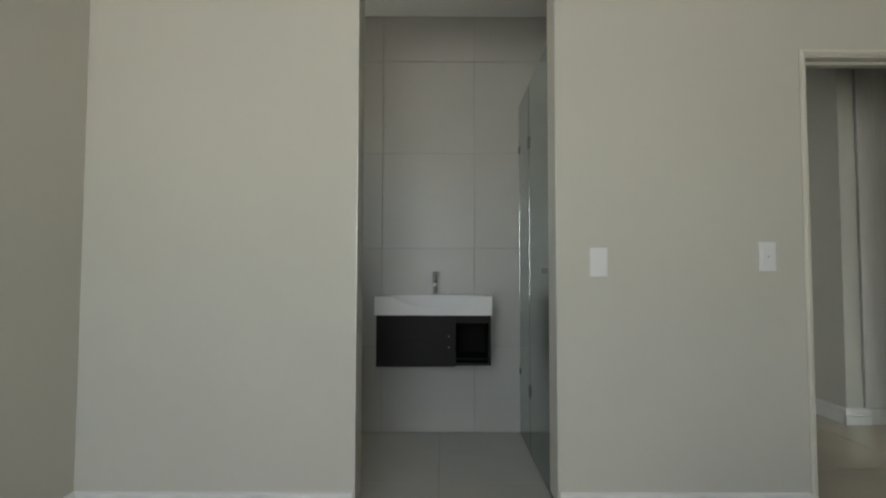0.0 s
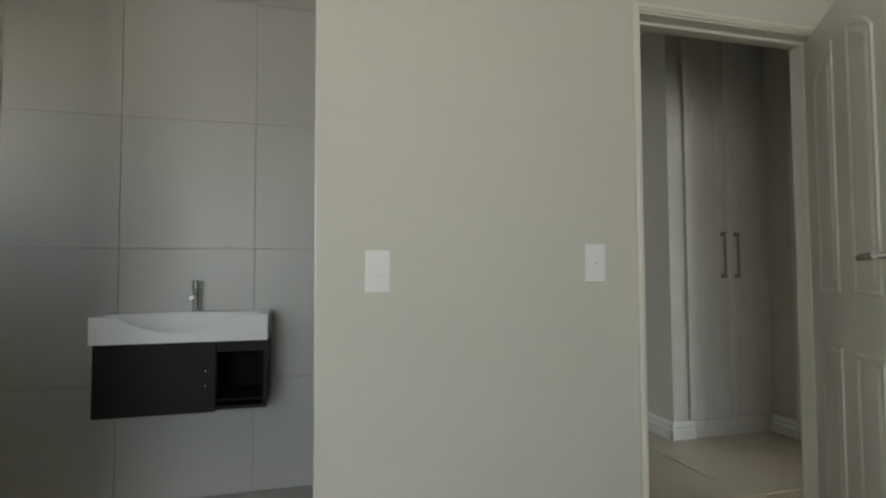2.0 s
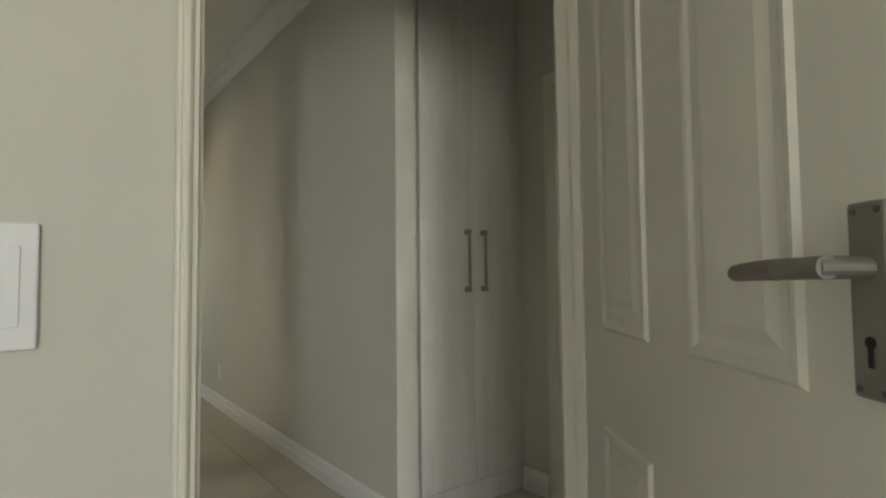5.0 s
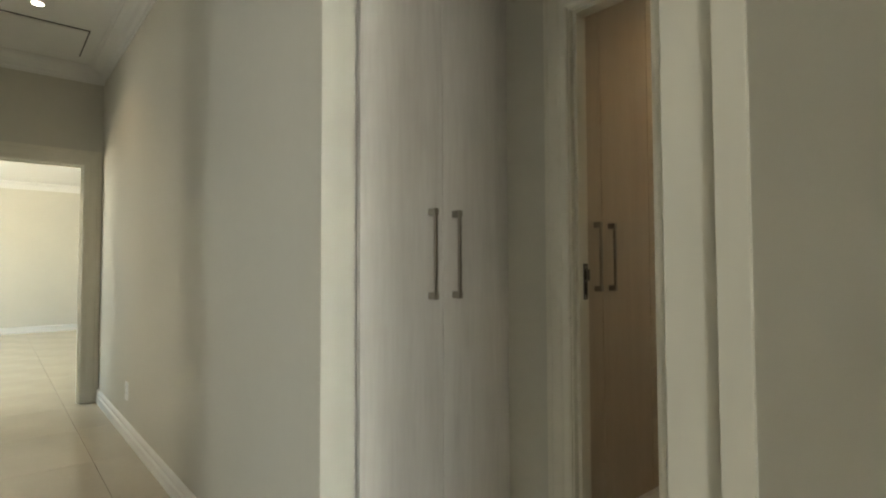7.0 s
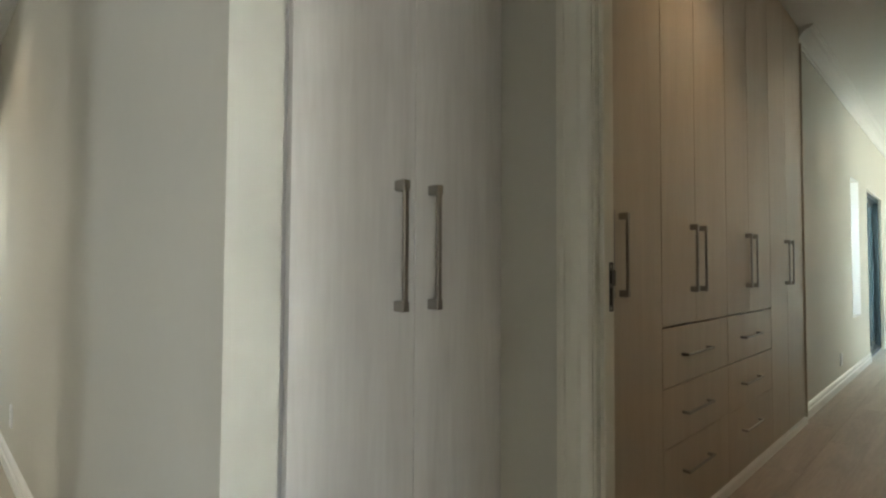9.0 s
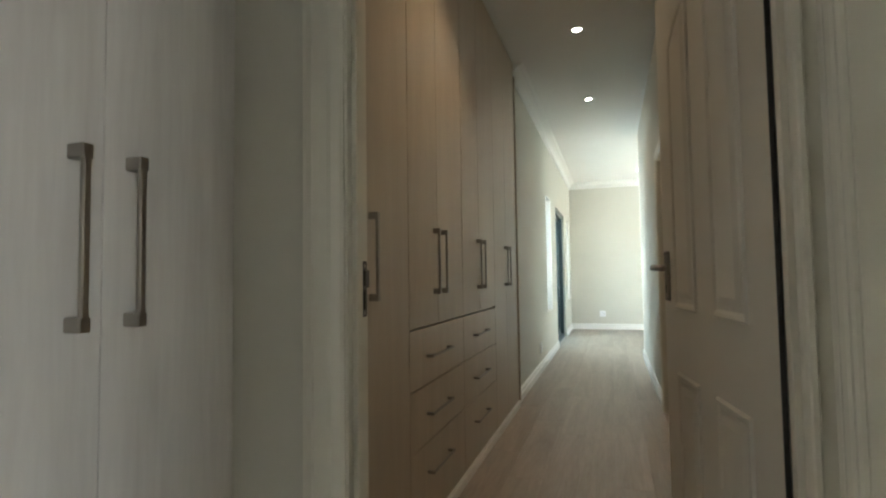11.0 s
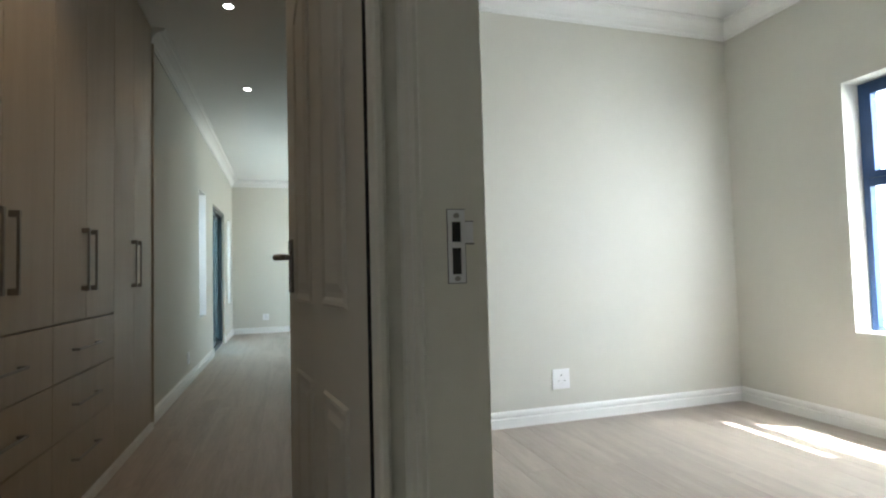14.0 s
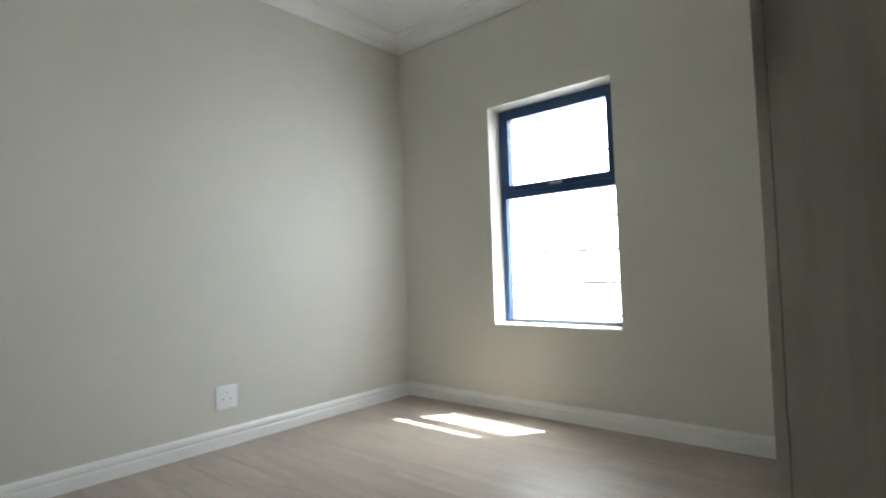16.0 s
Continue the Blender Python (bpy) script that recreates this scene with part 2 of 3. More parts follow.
def part(name, bm, material, parent=None, label="", m=None, smooth=False):
    ob = new(name, mesh_of(name, bm, material, smooth))
    if parent is not None:
        ob.parent = parent
    if m is not None:
        ob.matrix_basis = m
    return tagged(ob, label)


def thing(name, m, label, category, group="", kind=""):
    ob = new(name)
    ob.empty_display_size = 0.1
    ob.matrix_basis = m
    return tagged(ob, label, category, group, kind)


def structure(name, bm, material, label, category):
    return tagged(part(name, bm, material), label, category, kind="structure")


def wall_mesh(axis, a0, a1, t0, t1, z0, z1, holes=()):
    """A wall along x or y, t0 to t1 thick, with holes (a, b, low, high) that go through it, as one closed skin."""
    bm, verts = bmesh.new(), {}
    cuts = sorted({a0, a1, *(h[0] for h in holes), *(h[1] for h in holes)})
    lifts = sorted({z0, z1, *(max(h[2], z0) for h in holes), *(h[3] for h in holes)})
    def solid(i, k):
        if not (0 <= i < len(cuts) - 1 and 0 <= k < len(lifts) - 1):
            return False
        a, z = (cuts[i] + cuts[i + 1]) / 2, (lifts[k] + lifts[k + 1]) / 2
        return not any(h[0] < a < h[1] and h[2] < z < h[3] for h in holes)
    def vert(i, side, k):
        if (i, side, k) not in verts:
            t = t1 if side else t0
            verts[i, side, k] = bm.verts.new((cuts[i], t, lifts[k]) if axis == "x" else (t, cuts[i], lifts[k]))
        return verts[i, side, k]
    for i in range(len(cuts) - 1):
        for k in range(len(lifts) - 1):
            if not solid(i, k):
                continue
            for side in (0, 1):
                bm.faces.new((vert(i, side, k), vert(i + 1, side, k), vert(i + 1, side, k + 1), vert(i, side, k + 1)))
            for di, dk, p, q in ((-1, 0, (i, k), (i, k + 1)), (1, 0, (i + 1, k), (i + 1, k + 1)), (0, -1, (i, k), (i + 1, k)), (0, 1, (i, k + 1), (i + 1, k + 1))):
                if not solid(i + di, k + dk):
                    bm.faces.new((vert(p[0], 0, p[1]), vert(q[0], 0, q[1]), vert(q[0], 1, q[1]), vert(p[0], 1, p[1])))
    return bm


# ---------------------------------------------------------------- the plan
YA, YL, YW, YR = 2.413, 2.533, 2.585, 2.452            # bedroom side and lobby side of the wall with the doors
XP = 2.978                       # passage wall
YC = 3.683                       # front of the lobby cupboard
XE0, XE1 = 3.757, 3.845          # wall with the corridor door
YK = 3.640                       # front of the corridor cupboards
XB, YB = 6.346, -0.782           # far corner of the second bedroom
BY, BZ = 3.782, -0.081           # back wall and floor of the bathroom
H1, H2, HB, HL, HC = 3.04, 2.88, 2.90, 2.72, 2.98    # ceilings: bedrooms and corridor, lobby and passage, bathroom
DOOR_H = 2.03
A_OPEN = (1.865, 2.695)
FR = 0.024                       # thickness of a door frame's lining
B_OPEN = (2.830, 3.600)
C_OPEN = (2.562, 3.391)

WALL_LABEL = "smooth plastered wall painted warm greige"
structure("wall_bedroom_front", wall_mesh("x", -1.56, 1.750, YA, YW, 0, H1, [(-0.193, 0.710, 0, 2.45)]), PAINT, WALL_LABEL, "wall")
structure("wall_bedroom_door", wall_mesh("x", 1.750, 2.757, YA, YL, 0, H1, [(A_OPEN[0] - FR, A_OPEN[1] + FR, 0, DOOR_H + FR)]), PAINT, WALL_LABEL, "wall")
structure("wall_second_bedroom_door", wall_mesh("x", 2.757, 6.47, YR, YL, 0, H1, [(B_OPEN[0] - FR, B_OPEN[1] + FR, 0, DOOR_H + FR)]), PAINT, WALL_LABEL, "wall")
structure("wall_bedroom_west", wall_mesh("y", -1.80, YA, -1.56, -1.441, 0, H1), PAINT, WALL_LABEL, "wall")
structure("wall_bedroom_back", wall_mesh("x", -1.56, 2.800, -1.80, -1.65, 0, H1, [(-1.23, 0.43, 0.68, 2.22)]), PAINT, WALL_LABEL, "wall")
structure("wall_between_bedrooms", wall_mesh("y", -1.65, YR, 2.757, 2.800, 0, H1), PAINT, WALL_LABEL, "wall")
structure("wall_window", wall_mesh("x", 2.795, 6.47, -1.02, YB, 0, H1, [(4.47, 5.43, 0.62, 2.242)]), PAINT, WALL_LABEL, "wall")
structure("wall_bedroom_east", wall_mesh("y", YB, YR, XB, 6.47, 0, H1), PAINT, WALL_LABEL, "wall")
structure("wall_passage_east", wall_mesh("y", 3.700, 7.757, XP, 3.090, 0, H2), PAINT, WALL_LABEL, "wall")
structure("wall_passage_west", wall_mesh("y", YL, 7.757, 1.72, 1.82, 0, H2, [(3.70, 4.72, 0, 2.2), (5.45, 6.30, 0.0, 2.2)]), PAINT, WALL_LABEL, "wall")
structure("wall_passage_end", wall_mesh("x", -0.5, 6.0, 7.757, 7.875, 0, H1, [(2.03 - FR, 2.842 + FR, 0, DOOR_H + FR)]), PAINT, WALL_LABEL, "wall")
structure("wall_lobby_east", wall_mesh("y", YL, 4.30, XE0, XE1, 0, H1, [(C_OPEN[0] - FR, C_OPEN[1] + FR, 0, DOOR_H + FR)]), PAINT, WALL_LABEL, "wall")
structure("wall_behind_cupboards", wall_mesh("x", 3.09, 7.30, 4.30, 4.42, 0, H1), PAINT, WALL_LABEL, "wall")
structure("wall_corridor_north", wall_mesh("x", 7.285, 14.02, 3.665, 3.90, 0, H1, [(9.75, 10.30, 0.62, 2.16), (11.0, 12.5, 0.0, 2.16), (13.05, 13.50, 0.62, 2.16)]), PAINT, WALL_LABEL, "wall")
structure("wall_corridor_end", wall_mesh("y", -0.60, 3.665, 13.90, 14.02, 0, H1), PAINT, WALL_LABEL, "wall")
structure("wall_corridor_south", wall_mesh("x", 6.47, 10.25, 2.36, 2.48, 0, H1, [(6.62 - FR, 7.36 + FR, 0, DOOR_H + FR)]), PAINT, WALL_LABEL, "wall")
structure("wall_far_bedroom", wall_mesh("x", 10.13, 14.02, -0.72, -0.60, 0, H1, [(11.3, 13.1, 0.62, 2.16)]), PAINT, WALL_LABEL, "wall")
structure("wall_far_bedroom_west", wall_mesh("y", -0.60, 2.36, 10.13, 10.25, 0, H1), PAINT, WALL_LABEL, "wall")
structure("wall_closet", wall_mesh("x", 6.47, 7.6, 0.9, 1.0, 0, H1), PAINT, WALL_LABEL, "wall")
structure("wall_closet_east", wall_mesh("y", 1.0, 2.36, 7.5, 7.6, 0, H1), PAINT, WALL_LABEL, "wall")
structure("wall_living_far", wall_mesh("x", -0.5, 6.0, 14.50, 14.62, 0, H1), PAINT, WALL_LABEL, "wall")
structure("wall_living_west", wall_mesh("y", 7.875, 14.50, -0.62, -0.5, 0, H1, [(9.0, 12.6, 0.0, 2.4)]), PAINT, WALL_LABEL, "wall")
structure("wall_living_east", wall_mesh("y", 7.875, 14.50, 6.0, 6.12, 0, H1), PAINT, WALL_LABEL, "wall")
structure("wall_bathroom_west", wall_mesh("y", YW, 4.08, -1.32, -1.20, -0.09, HB, [(2.82, 3.38, 1.30, 2.20)]), PAINT, WALL_LABEL, "wall")
structure("wall_bathroom_back", wall_mesh("x", -1.32, 1.72, BY + 0.006, 4.08, -0.09, HB), GROUT, "grey tiled bathroom wall with fine grout joints", "wall")
structure("wall_shower_east", wall_mesh("y", YW, BY + 0.006, 1.62, 1.72, -0.09, HB), TILEW, "grey tiled shower wall", "wall")
structure("wall_west_room", wall_mesh("y", 4.08, 7.757, 0.2, 0.3, 0, H2), PAINT, WALL_LABEL, "wall")

CEIL_LABEL = "smooth white plasterboard ceiling"
structure("ceiling_bedroom", bbox(-1.56, 2.755, -1.80, YL, H1, H1 + 0.1), CEIL, CEIL_LABEL, "ceiling")
structure("ceiling_second_bedroom", bbox(2.757, 6.47, -1.02, YL, H1, H1 + 0.1), CEIL, CEIL_LABEL, "ceiling")
structure("ceiling_bathroom", bbox(-1.32, 1.72, YW, 4.08, HB, HB + 0.1), CEIL, CEIL_LABEL, "ceiling")
structure("ceiling_passage", bbox(1.72, XE0, YL, 7.757, H2, H2 + 0.1), CEIL, CEIL_LABEL, "ceiling")
structure("ceiling_west_room", bbox(0.2, 1.719, 4.085, 7.757, H2, H2 + 0.1), CEIL, CEIL_LABEL, "ceiling")
structure("ceiling_corridor", bbox(XE1, 14.02, 2.481, 4.42, HC, HC + 0.1), CEIL, CEIL_LABEL, "ceiling")
structure("ceiling_far_bedroom", bbox(6.475, 14.02, -0.72, 2.480, HC, HC + 0.1), CEIL, CEIL_LABEL, "ceiling")
structure("ceiling_living", bbox(-0.5, 6.0, 7.875, 14.5, HL, HL + 0.1), CEIL, CEIL_LABEL, "ceiling")

# floors: a screed below, the pieces on it come last
structure("floor", bbox(-1.6, 14.1, -1.85, 14.7, -0.40, -0.19), GROUT, "cement screed under the floor finishes", "floor")
structure("ground", bbox(-60, 80, -60, 80, -0.60, -0.42), GROUND, "sandy ground outside the house", "ground")

# ---------------------------------------------------------------- skirtings and cornices
SKIRT = [(0, 0), (0.018, 0), (0.018, 0.060), (0.009, 0.066), (0.009, 0.072), (0.016, 0.078), (0.015, 0.096), (0.008, 0.108), (0, 0.112)]
COVE = [(0, 0.0), (0.012, 0.0), (0.014, 0.016), (0.024, 0.022), (0.030, 0.046), (0.048, 0.076), (0.078, 0.096), (0.100, 0.102), (0.104, 0.112), (0.118, 0.114), (0.118, 0.124), (0, 0.124)]


def skirting(name, a, b, out, tall=1.0):
    structure(name, profile_run(bmesh.new(), (*a, 0.0), (*b, 0.0), (*out, 0), [(p, q * tall) for p, q in SKIRT]), TRIM, "white painted moulded skirting board", "skirting")


def cornice(name, a, b, out, top):
    structure(name, profile_run(bmesh.new(), (*a, top - 0.124), (*b, top - 0.124), (*out, 0), COVE), CEIL, "white plaster cornice with coved profile", "cornice")


skirting("baseboard_bedroom_left", (-1.441, YA), (-0.203, YA), (0, -1), 0.56)
skirting("baseboard_bedroom_mid", (0.722, YA), (1.84, YA), (0, -1), 0.56)
skirting("baseboard_bedroom_west", (-1.441, -1.65), (-1.441, YA), (1, 0), 0.56)
skirting("baseboard_bedroom_east", (2.757, -1.65), (2.757, YA), (-1, 0), 0.56)
skirting("baseboard_passage_east", (XP, 3.686), (XP, 7.745), (-1, 0))
skirting("baseboard_pier", (2.960, 3.700), (3.135, 3.700), (0, -1))
skirting("baseboard_lobby_east", (XE0, 3.505), (XE0, YC - 0.004), (-1, 0))
skirting("baseboard_second_east", (XB, YB), (XB, YA), (-1, 0))
skirting("baseboard_second_south", (2.795, YB), (XB, YB), (0, 1))
skirting("baseboard_corridor_north_a", (7.29, 3.665), (11.0, 3.665), (0, -1))
skirting("baseboard_corridor_north_b", (12.5, 3.665), (13.90, 3.665), (0, -1))
skirting("baseboard_corridor_end", (13.90, -0.6), (13.90, 3.665), (-1, 0))
skirting("baseboard_corridor_south", (7.46, 2.48), (10.25, 2.48), (0, 1))
skirting("baseboard_living_far", (-0.5, 14.50), (6.0, 14.50), (0, -1))
cornice("cornice_second_east", (XB, YB), (XB, YA), (-1, 0), H1)
cornice("cornice_second_south", (2.795, YB), (XB, YB), (0, 1), H1)
cornice("cornice_corridor_north", (7.285, 3.665), (13.90, 3.665), (0, -1), HC)
cornice("cornice_corridor_end", (13.90, -0.6), (13.90, 3.665), (-1, 0), HC)
cornice("cornice_passage_east", (XP, 3.70), (XP, 7.757), (-1, 0), H2)
cornice("cornice_passage_end", (1.82, 7.757), (XP, 7.757), (0, -1), H2)
cornice("cornice_living_far", (-0.5, 14.50), (6.0, 14.50), (0, -1), HL)
cornice("cornice_bedroom_front", (-1.441, YA), (2.757, YA), (0, -1), H1)
cornice("cornice_lobby_east", (XE0, YL), (XE0, YC), (-1, 0), H2)


# ---------------------------------------------------------------- door frames and doors
ARCH = [(0, 0.0), (0.006, 0.0), (0.010, 0.006), (0.010, 0.022), (0.014, 0.028), (0.017, 0.040), (0.017, 0.052), (0.012, 0.058), (0.014, 0.066), (0.012, 0.074), (0, 0.074)]


def architrave(frame_ob, w, h, y, side, width=0.074):
    """Moulded casing round an opening in the plane y, standing off on the given side."""
    k = width / 0.074
    bm = bmesh.new()
    path = lambda q: [(-q, 0), (-q, h + q), (w + q, h + q), (w + q, 0)]
    rings = []
    for i in range(4):
        rings.append([])
        for p, q in ARCH:
            x, z = path(q * k + 0.006)[i]
            rings[-1].append((x, y + side * p, z))
    loft(bm, rings, True, True)
    part("architrave", bm, FRAMEP, frame_ob)


def door_frame(name, m, w, h, d, label, casings=(0, 1), rebate=None, casing=0.074):
    """Frame lining an opening: x from 0 to w, y from 0 to d through the wall."""
    f = thing(name, m, label, "door frame", kind="structure")
    part("jamb", bbox(-FR + 0.001, 0, -0.004, d + 0.004, 0, h, 0.002), FRAMEP, f)
    part("jamb", bbox(w, w + FR - 0.001, -0.004, d + 0.004, 0, h, 0.002), FRAMEP, f)
    part("head", bbox(-FR + 0.001, w + FR - 0.001, -0.004, d + 0.004, h, h + FR - 0.001, 0.002), FRAMEP, f)
    if rebate:
        y0, y1 = rebate
        part("stop", bbox(0.0, 0.012, y0, y1, 0, h, 0.001), FRAMEP, f)
        part("stop", bbox(w - 0.012, w, y0, y1, 0, h, 0.001), FRAMEP, f)
        part("stop", bbox(0.012, w - 0.012, y0, y1, h - 0.012, h, 0.001), FRAMEP, f)
    for c in casings:
        architrave(f, w, h, -0.004 if c == 0 else d + 0.004, -1 if c == 0 else 1, casing)
    return f


def panel_field(bm, x0, x1, z0, z1, arch, y, side):
    """A moulded panel with an arched head: a raised bead, a sunk ring and a raised field."""
    def loop(inset, off):
        n, pts = 10, []
        a, b, lo, hi = x0 + inset, x1 - inset, z0 + inset, z1 - inset
        pts.append((a, y + side * off, lo))
        pts.append((b, y + side * off, lo))
        for i in range(n + 1):
            u = i / n
            x = b + (a - b) * u
            g = (x - x0) / (x1 - x0)
            pts.append((x, y + side * off, hi - abs(arch) * (1 - (g if arch > 0 else 1 - g)) ** 2))
        return pts
    loft(bm, [loop(0, 0.0), loop(0.006, 0.006), (loop(0.014, 0.005)), loop(0.022, 0.0012), loop(0.034, 0.0012), loop(0.052, 0.006)], True)


def lever_set(leaf, x, z, toward, thick):
    """Plate and two-tone lever on both faces of a leaf; the levers point the given way."""
    for side, y in ((-1, 0.0), (1, thick)):
        plate = part("lock_plate", bbox(x - 0.020, x + 0.020, min(y, y + side * 0.009), max(y, y + side * 0.009), z - 0.106, z + 0.053, 0.004, 3), STEEL, leaf, "brushed steel lock plate")
        bm = bmesh.new()
        tube(bm, (x, y + side * 0.006, z), (x, y + side * 0.052, z), 0.0095, 20)
        tube(bm, (x - toward * 0.007, y + side * 0.047, z), (x + toward * 0.050, y + side * 0.047, z - 0.001), 0.0095, 20)
        lever = part("lever", bm, STEEL, leaf, "brushed steel lever handle")
        bm = bmesh.new()
        ring = lambda d, r, dz: [(x + toward * d, y + side * 0.047 + r * math.cos(2 * math.pi * i / 20), z + dz + r * math.sin(2 * math.pi * i / 20)) for i in range(20)]
        loft(bm, [ring(0.050, 0.0098, -0.001), ring(0.080, 0.0094, -0.002), ring(0.112, 0.0086, -0.004), ring(0.117, 0.0074, -0.0042), ring(0.119, 0.0045, -0.0042)], True, True)
        part("grip", bm, GRIP, lever, "darker bronze-grey grip", smooth=False)
        bm = bmesh.new()
        tube(bm, (x, y + side * 0.0088, z - 0.060), (x, y + side * 0.0099, z - 0.060), 0.005)
        box(bm, x - 0.0025, x + 0.0025, min(y + side * 0.0088, y + side * 0.0099), max(y + side * 0.0088, y + side * 0.0099), z - 0.080, z - 0.060)
        part("keyhole", bm, DARK, plate)
        for dx in (-0.012, 0.012):
            for zz in (z + 0.045, z - 0.098):
                bm = bmesh.new()
                tube(bm, (x + dx, y + side * 0.008, zz), (x + dx, y + side * 0.0102, zz), 0.0030, 10)
                part("screw", bm, LOCKM, plate)


def panel_door(name, m, w, h, label, z_handle=1.10, thick=0.040):
    """A four-panel door leaf, hinged at x = 0, reaching to x = w, faces at y = 0 and y = thick."""
    d = thing(name, m, label, "door", kind="structure")
    leaf = part("door_leaf", bbox(0, w, 0, thick, 0.008, h, 0.002), DOORP, d)
    sx, mid, gap = 0.166 * w, w / 2, 0.079 * w
    for side, y in ((-1, 0.0), (1, thick)):
        for a, b, ar in ((sx, mid - gap, 1), (mid + gap, w - sx, -1)):
            bm = bmesh.new()
            panel_field(bm, a, b, 1.005, h - 0.12, 0.10 * (1 if ar > 0 else -1), y, side)
            part("door_panel", bm, DOORP, d)
            bm = bmesh.new()
            panel_field(bm, a, b, 0.20, 0.815, 0.0001 * ar, y, side)
            part("door_panel", bm, DOORP, d)
    lever_set(d, w - 0.060, z_handle, -1, thick)
    lock = part("lock_faceplate", bbox(w - 0.001, w + 0.003, thick / 2 - 0.0105, thick / 2 + 0.0105, z_handle - 0.103, z_handle + 0.057, 0.001), LOCKM, d, "dull steel mortice lock faceplate")
    part("latch_bolt", bbox(w + 0.002, w + 0.013, thick / 2 - 0.0085, thick / 2 + 0.0085, z_handle - 0.007, z_handle + 0.012, 0.003), BRASS, lock, "brass latch bolt")
    part("latch_shadow_gap", bbox(w + 0.002, w + 0.0034, thick / 2 - 0.0095, thick / 2 + 0.0095, z_handle - 0.0085, z_handle + 0.0135), DARK, lock)
    part("dead_bolt", bbox(w + 0.002, w + 0.005, thick / 2 - 0.006, thick / 2 + 0.006, z_handle - 0.053, z_handle - 0.028, 0.001), BRASS, lock, "brass dead bolt")
    for zz, half in ((0.030, 0.006), (0.024, 0.006), (-0.016, 0.005), (-0.020, 0.005), (-0.073, 0.008)):
        part("stamped_line", bbox(w + 0.002, w + 0.0034, thick / 2 - half, thick / 2 + half, z_handle + zz, z_handle + zz + 0.0018), NICKEL, lock, "pale stamped lettering")
    for zz in (z_handle + 0.046, z_handle - 0.092):
        bm = bmesh.new()
        tube(bm, (w + 0.002, thick / 2, zz), (w + 0.0042, thick / 2, zz), 0.0042, 12)
        part("screw", bm, STEEL, lock)
    for zz in (0.22, h - 0.22):
        bm = bmesh.new()
        tube(bm, (-0.004, 0.0, zz - 0.05), (-0.004, 0.0, zz + 0.05), 0.006, 12)
        part("hinge", bm, STEEL, d, "steel butt hinge")
    return d


def strike_plate(m, way, metal):
    """Plate with two slots and a curved lip, in the x-z plane, facing +y."""
    s = thing("strike_plate", m, "chromed steel strike plate screwed to the white door jamb", "strike plate")
    bm = bmesh.new()
    for a, b, c, d in ((-0.013, 0.013, 0.040, 0.060), (-0.0069, 0.0069, -0.004, 0.006), (-0.013, 0.013, -0.062, -0.048), (-0.013, -0.007, -0.048, 0.040), (0.007, 0.013, -0.048, 0.040)):
        box(bm, a, b, 0, 0.0022, c, d)
    part("plate", bm, metal, s)
    part("lip", bbox(min(way * 0.013, way * 0.026), max(way * 0.013, way * 0.026), 0.0002, 0.0022, 0.004, 0.040, 0.0008), metal, s)
    for a, b, c, d in ((-0.0142, 0.0142, 0.060, 0.0612), (-0.0142, 0.0142, -0.0632, -0.062), (-0.0142, -0.013, -0.062, 0.003), (0.013, 0.0142, -0.062, 0.060), (-0.027, -0.0142, 0.0402, 0.0414), (-0.0272, -0.0142, 0.0020, 0.0038)):
        part("seam", bbox(a, b, 0.0, 0.0008, c, d), DARK, s, "dark seam round the plate")
    part("slot", bbox(-0.0068, 0.0068, 0.0, 0.0007, 0.006, 0.0398), DARK, s, "dark slot for the latch")
    part("slot", bbox(-0.0068, 0.0068, 0.0, 0.0007, -0.0478, -0.004), DARK, s, "dark slot for the bolt")
    for zz in (0.050, -0.055):
        bm = bmesh.new()
        tube(bm, (0, 0.002, zz), (0, 0.0034, zz), 0.0045, 10)
        part("screw", bm, STEEL, s)
    return s


T_WALL = YL - YA
door_frame("door_frame_1", pose(A_OPEN[0], YA, 0), A_OPEN[1] - A_OPEN[0], DOOR_H, T_WALL, "white painted timber door frame of the first bedroom", (0, 1), (0.05, 0.075), 0.026)
door_frame("door_frame_2", pose(B_OPEN[0], YR, 0), B_OPEN[1] - B_OPEN[0], DOOR_H, YL - YR, "white painted timber door frame of the second bedroom", (1,), None, 0.044)
bm = bmesh.new()
MOULD = [(2.591, 3.668), (2.591, 3.655), (2.589, 3.648), (2.586, 3.645), (2.579, 3.645), (2.576, 3.648), (2.574, 3.656), (2.572, 3.660), (2.553, 3.660), (2.550, 3.653),
         (2.545, 3.651), (2.540, 3.653), (2.534, 3.657), (2.534, 3.668)]
loft(bm, [[(x, y, z) for y, x in MOULD] for z in (0.0, DOOR_H + 0.05)], True, True)
structure("trim_corner", bm, FRAMEP, "white painted ridged corner moulding between two door frames", "trim")
structure("trim_gap_shade", bbox(3.8495, 3.8555, 2.5625, 2.572, 0.004, DOOR_H, 0.001), SEAL_AND_SHADE, "black strip painting the shade in the gap at the door's hinge side", "trim")
door_frame("door_frame_3", pose(XE1, C_OPEN[0], 0, 0, 0, 90), C_OPEN[1] - C_OPEN[0], DOOR_H, XE1 - XE0, "white painted timber door frame of the corridor", (1,), (0.045, 0.070), 0.096)
door_frame("door_frame_4", pose(2.03, 7.757, 0), 0.812, DOOR_H, 0.118, "white painted timber door frame at the passage end", (0, 1), (0.05, 0.09), 0.125)
door_frame("door_frame_5", pose(6.62, 2.36, 0), 0.74, DOOR_H, 0.12, "white painted timber door frame in the corridor", (1,), None)

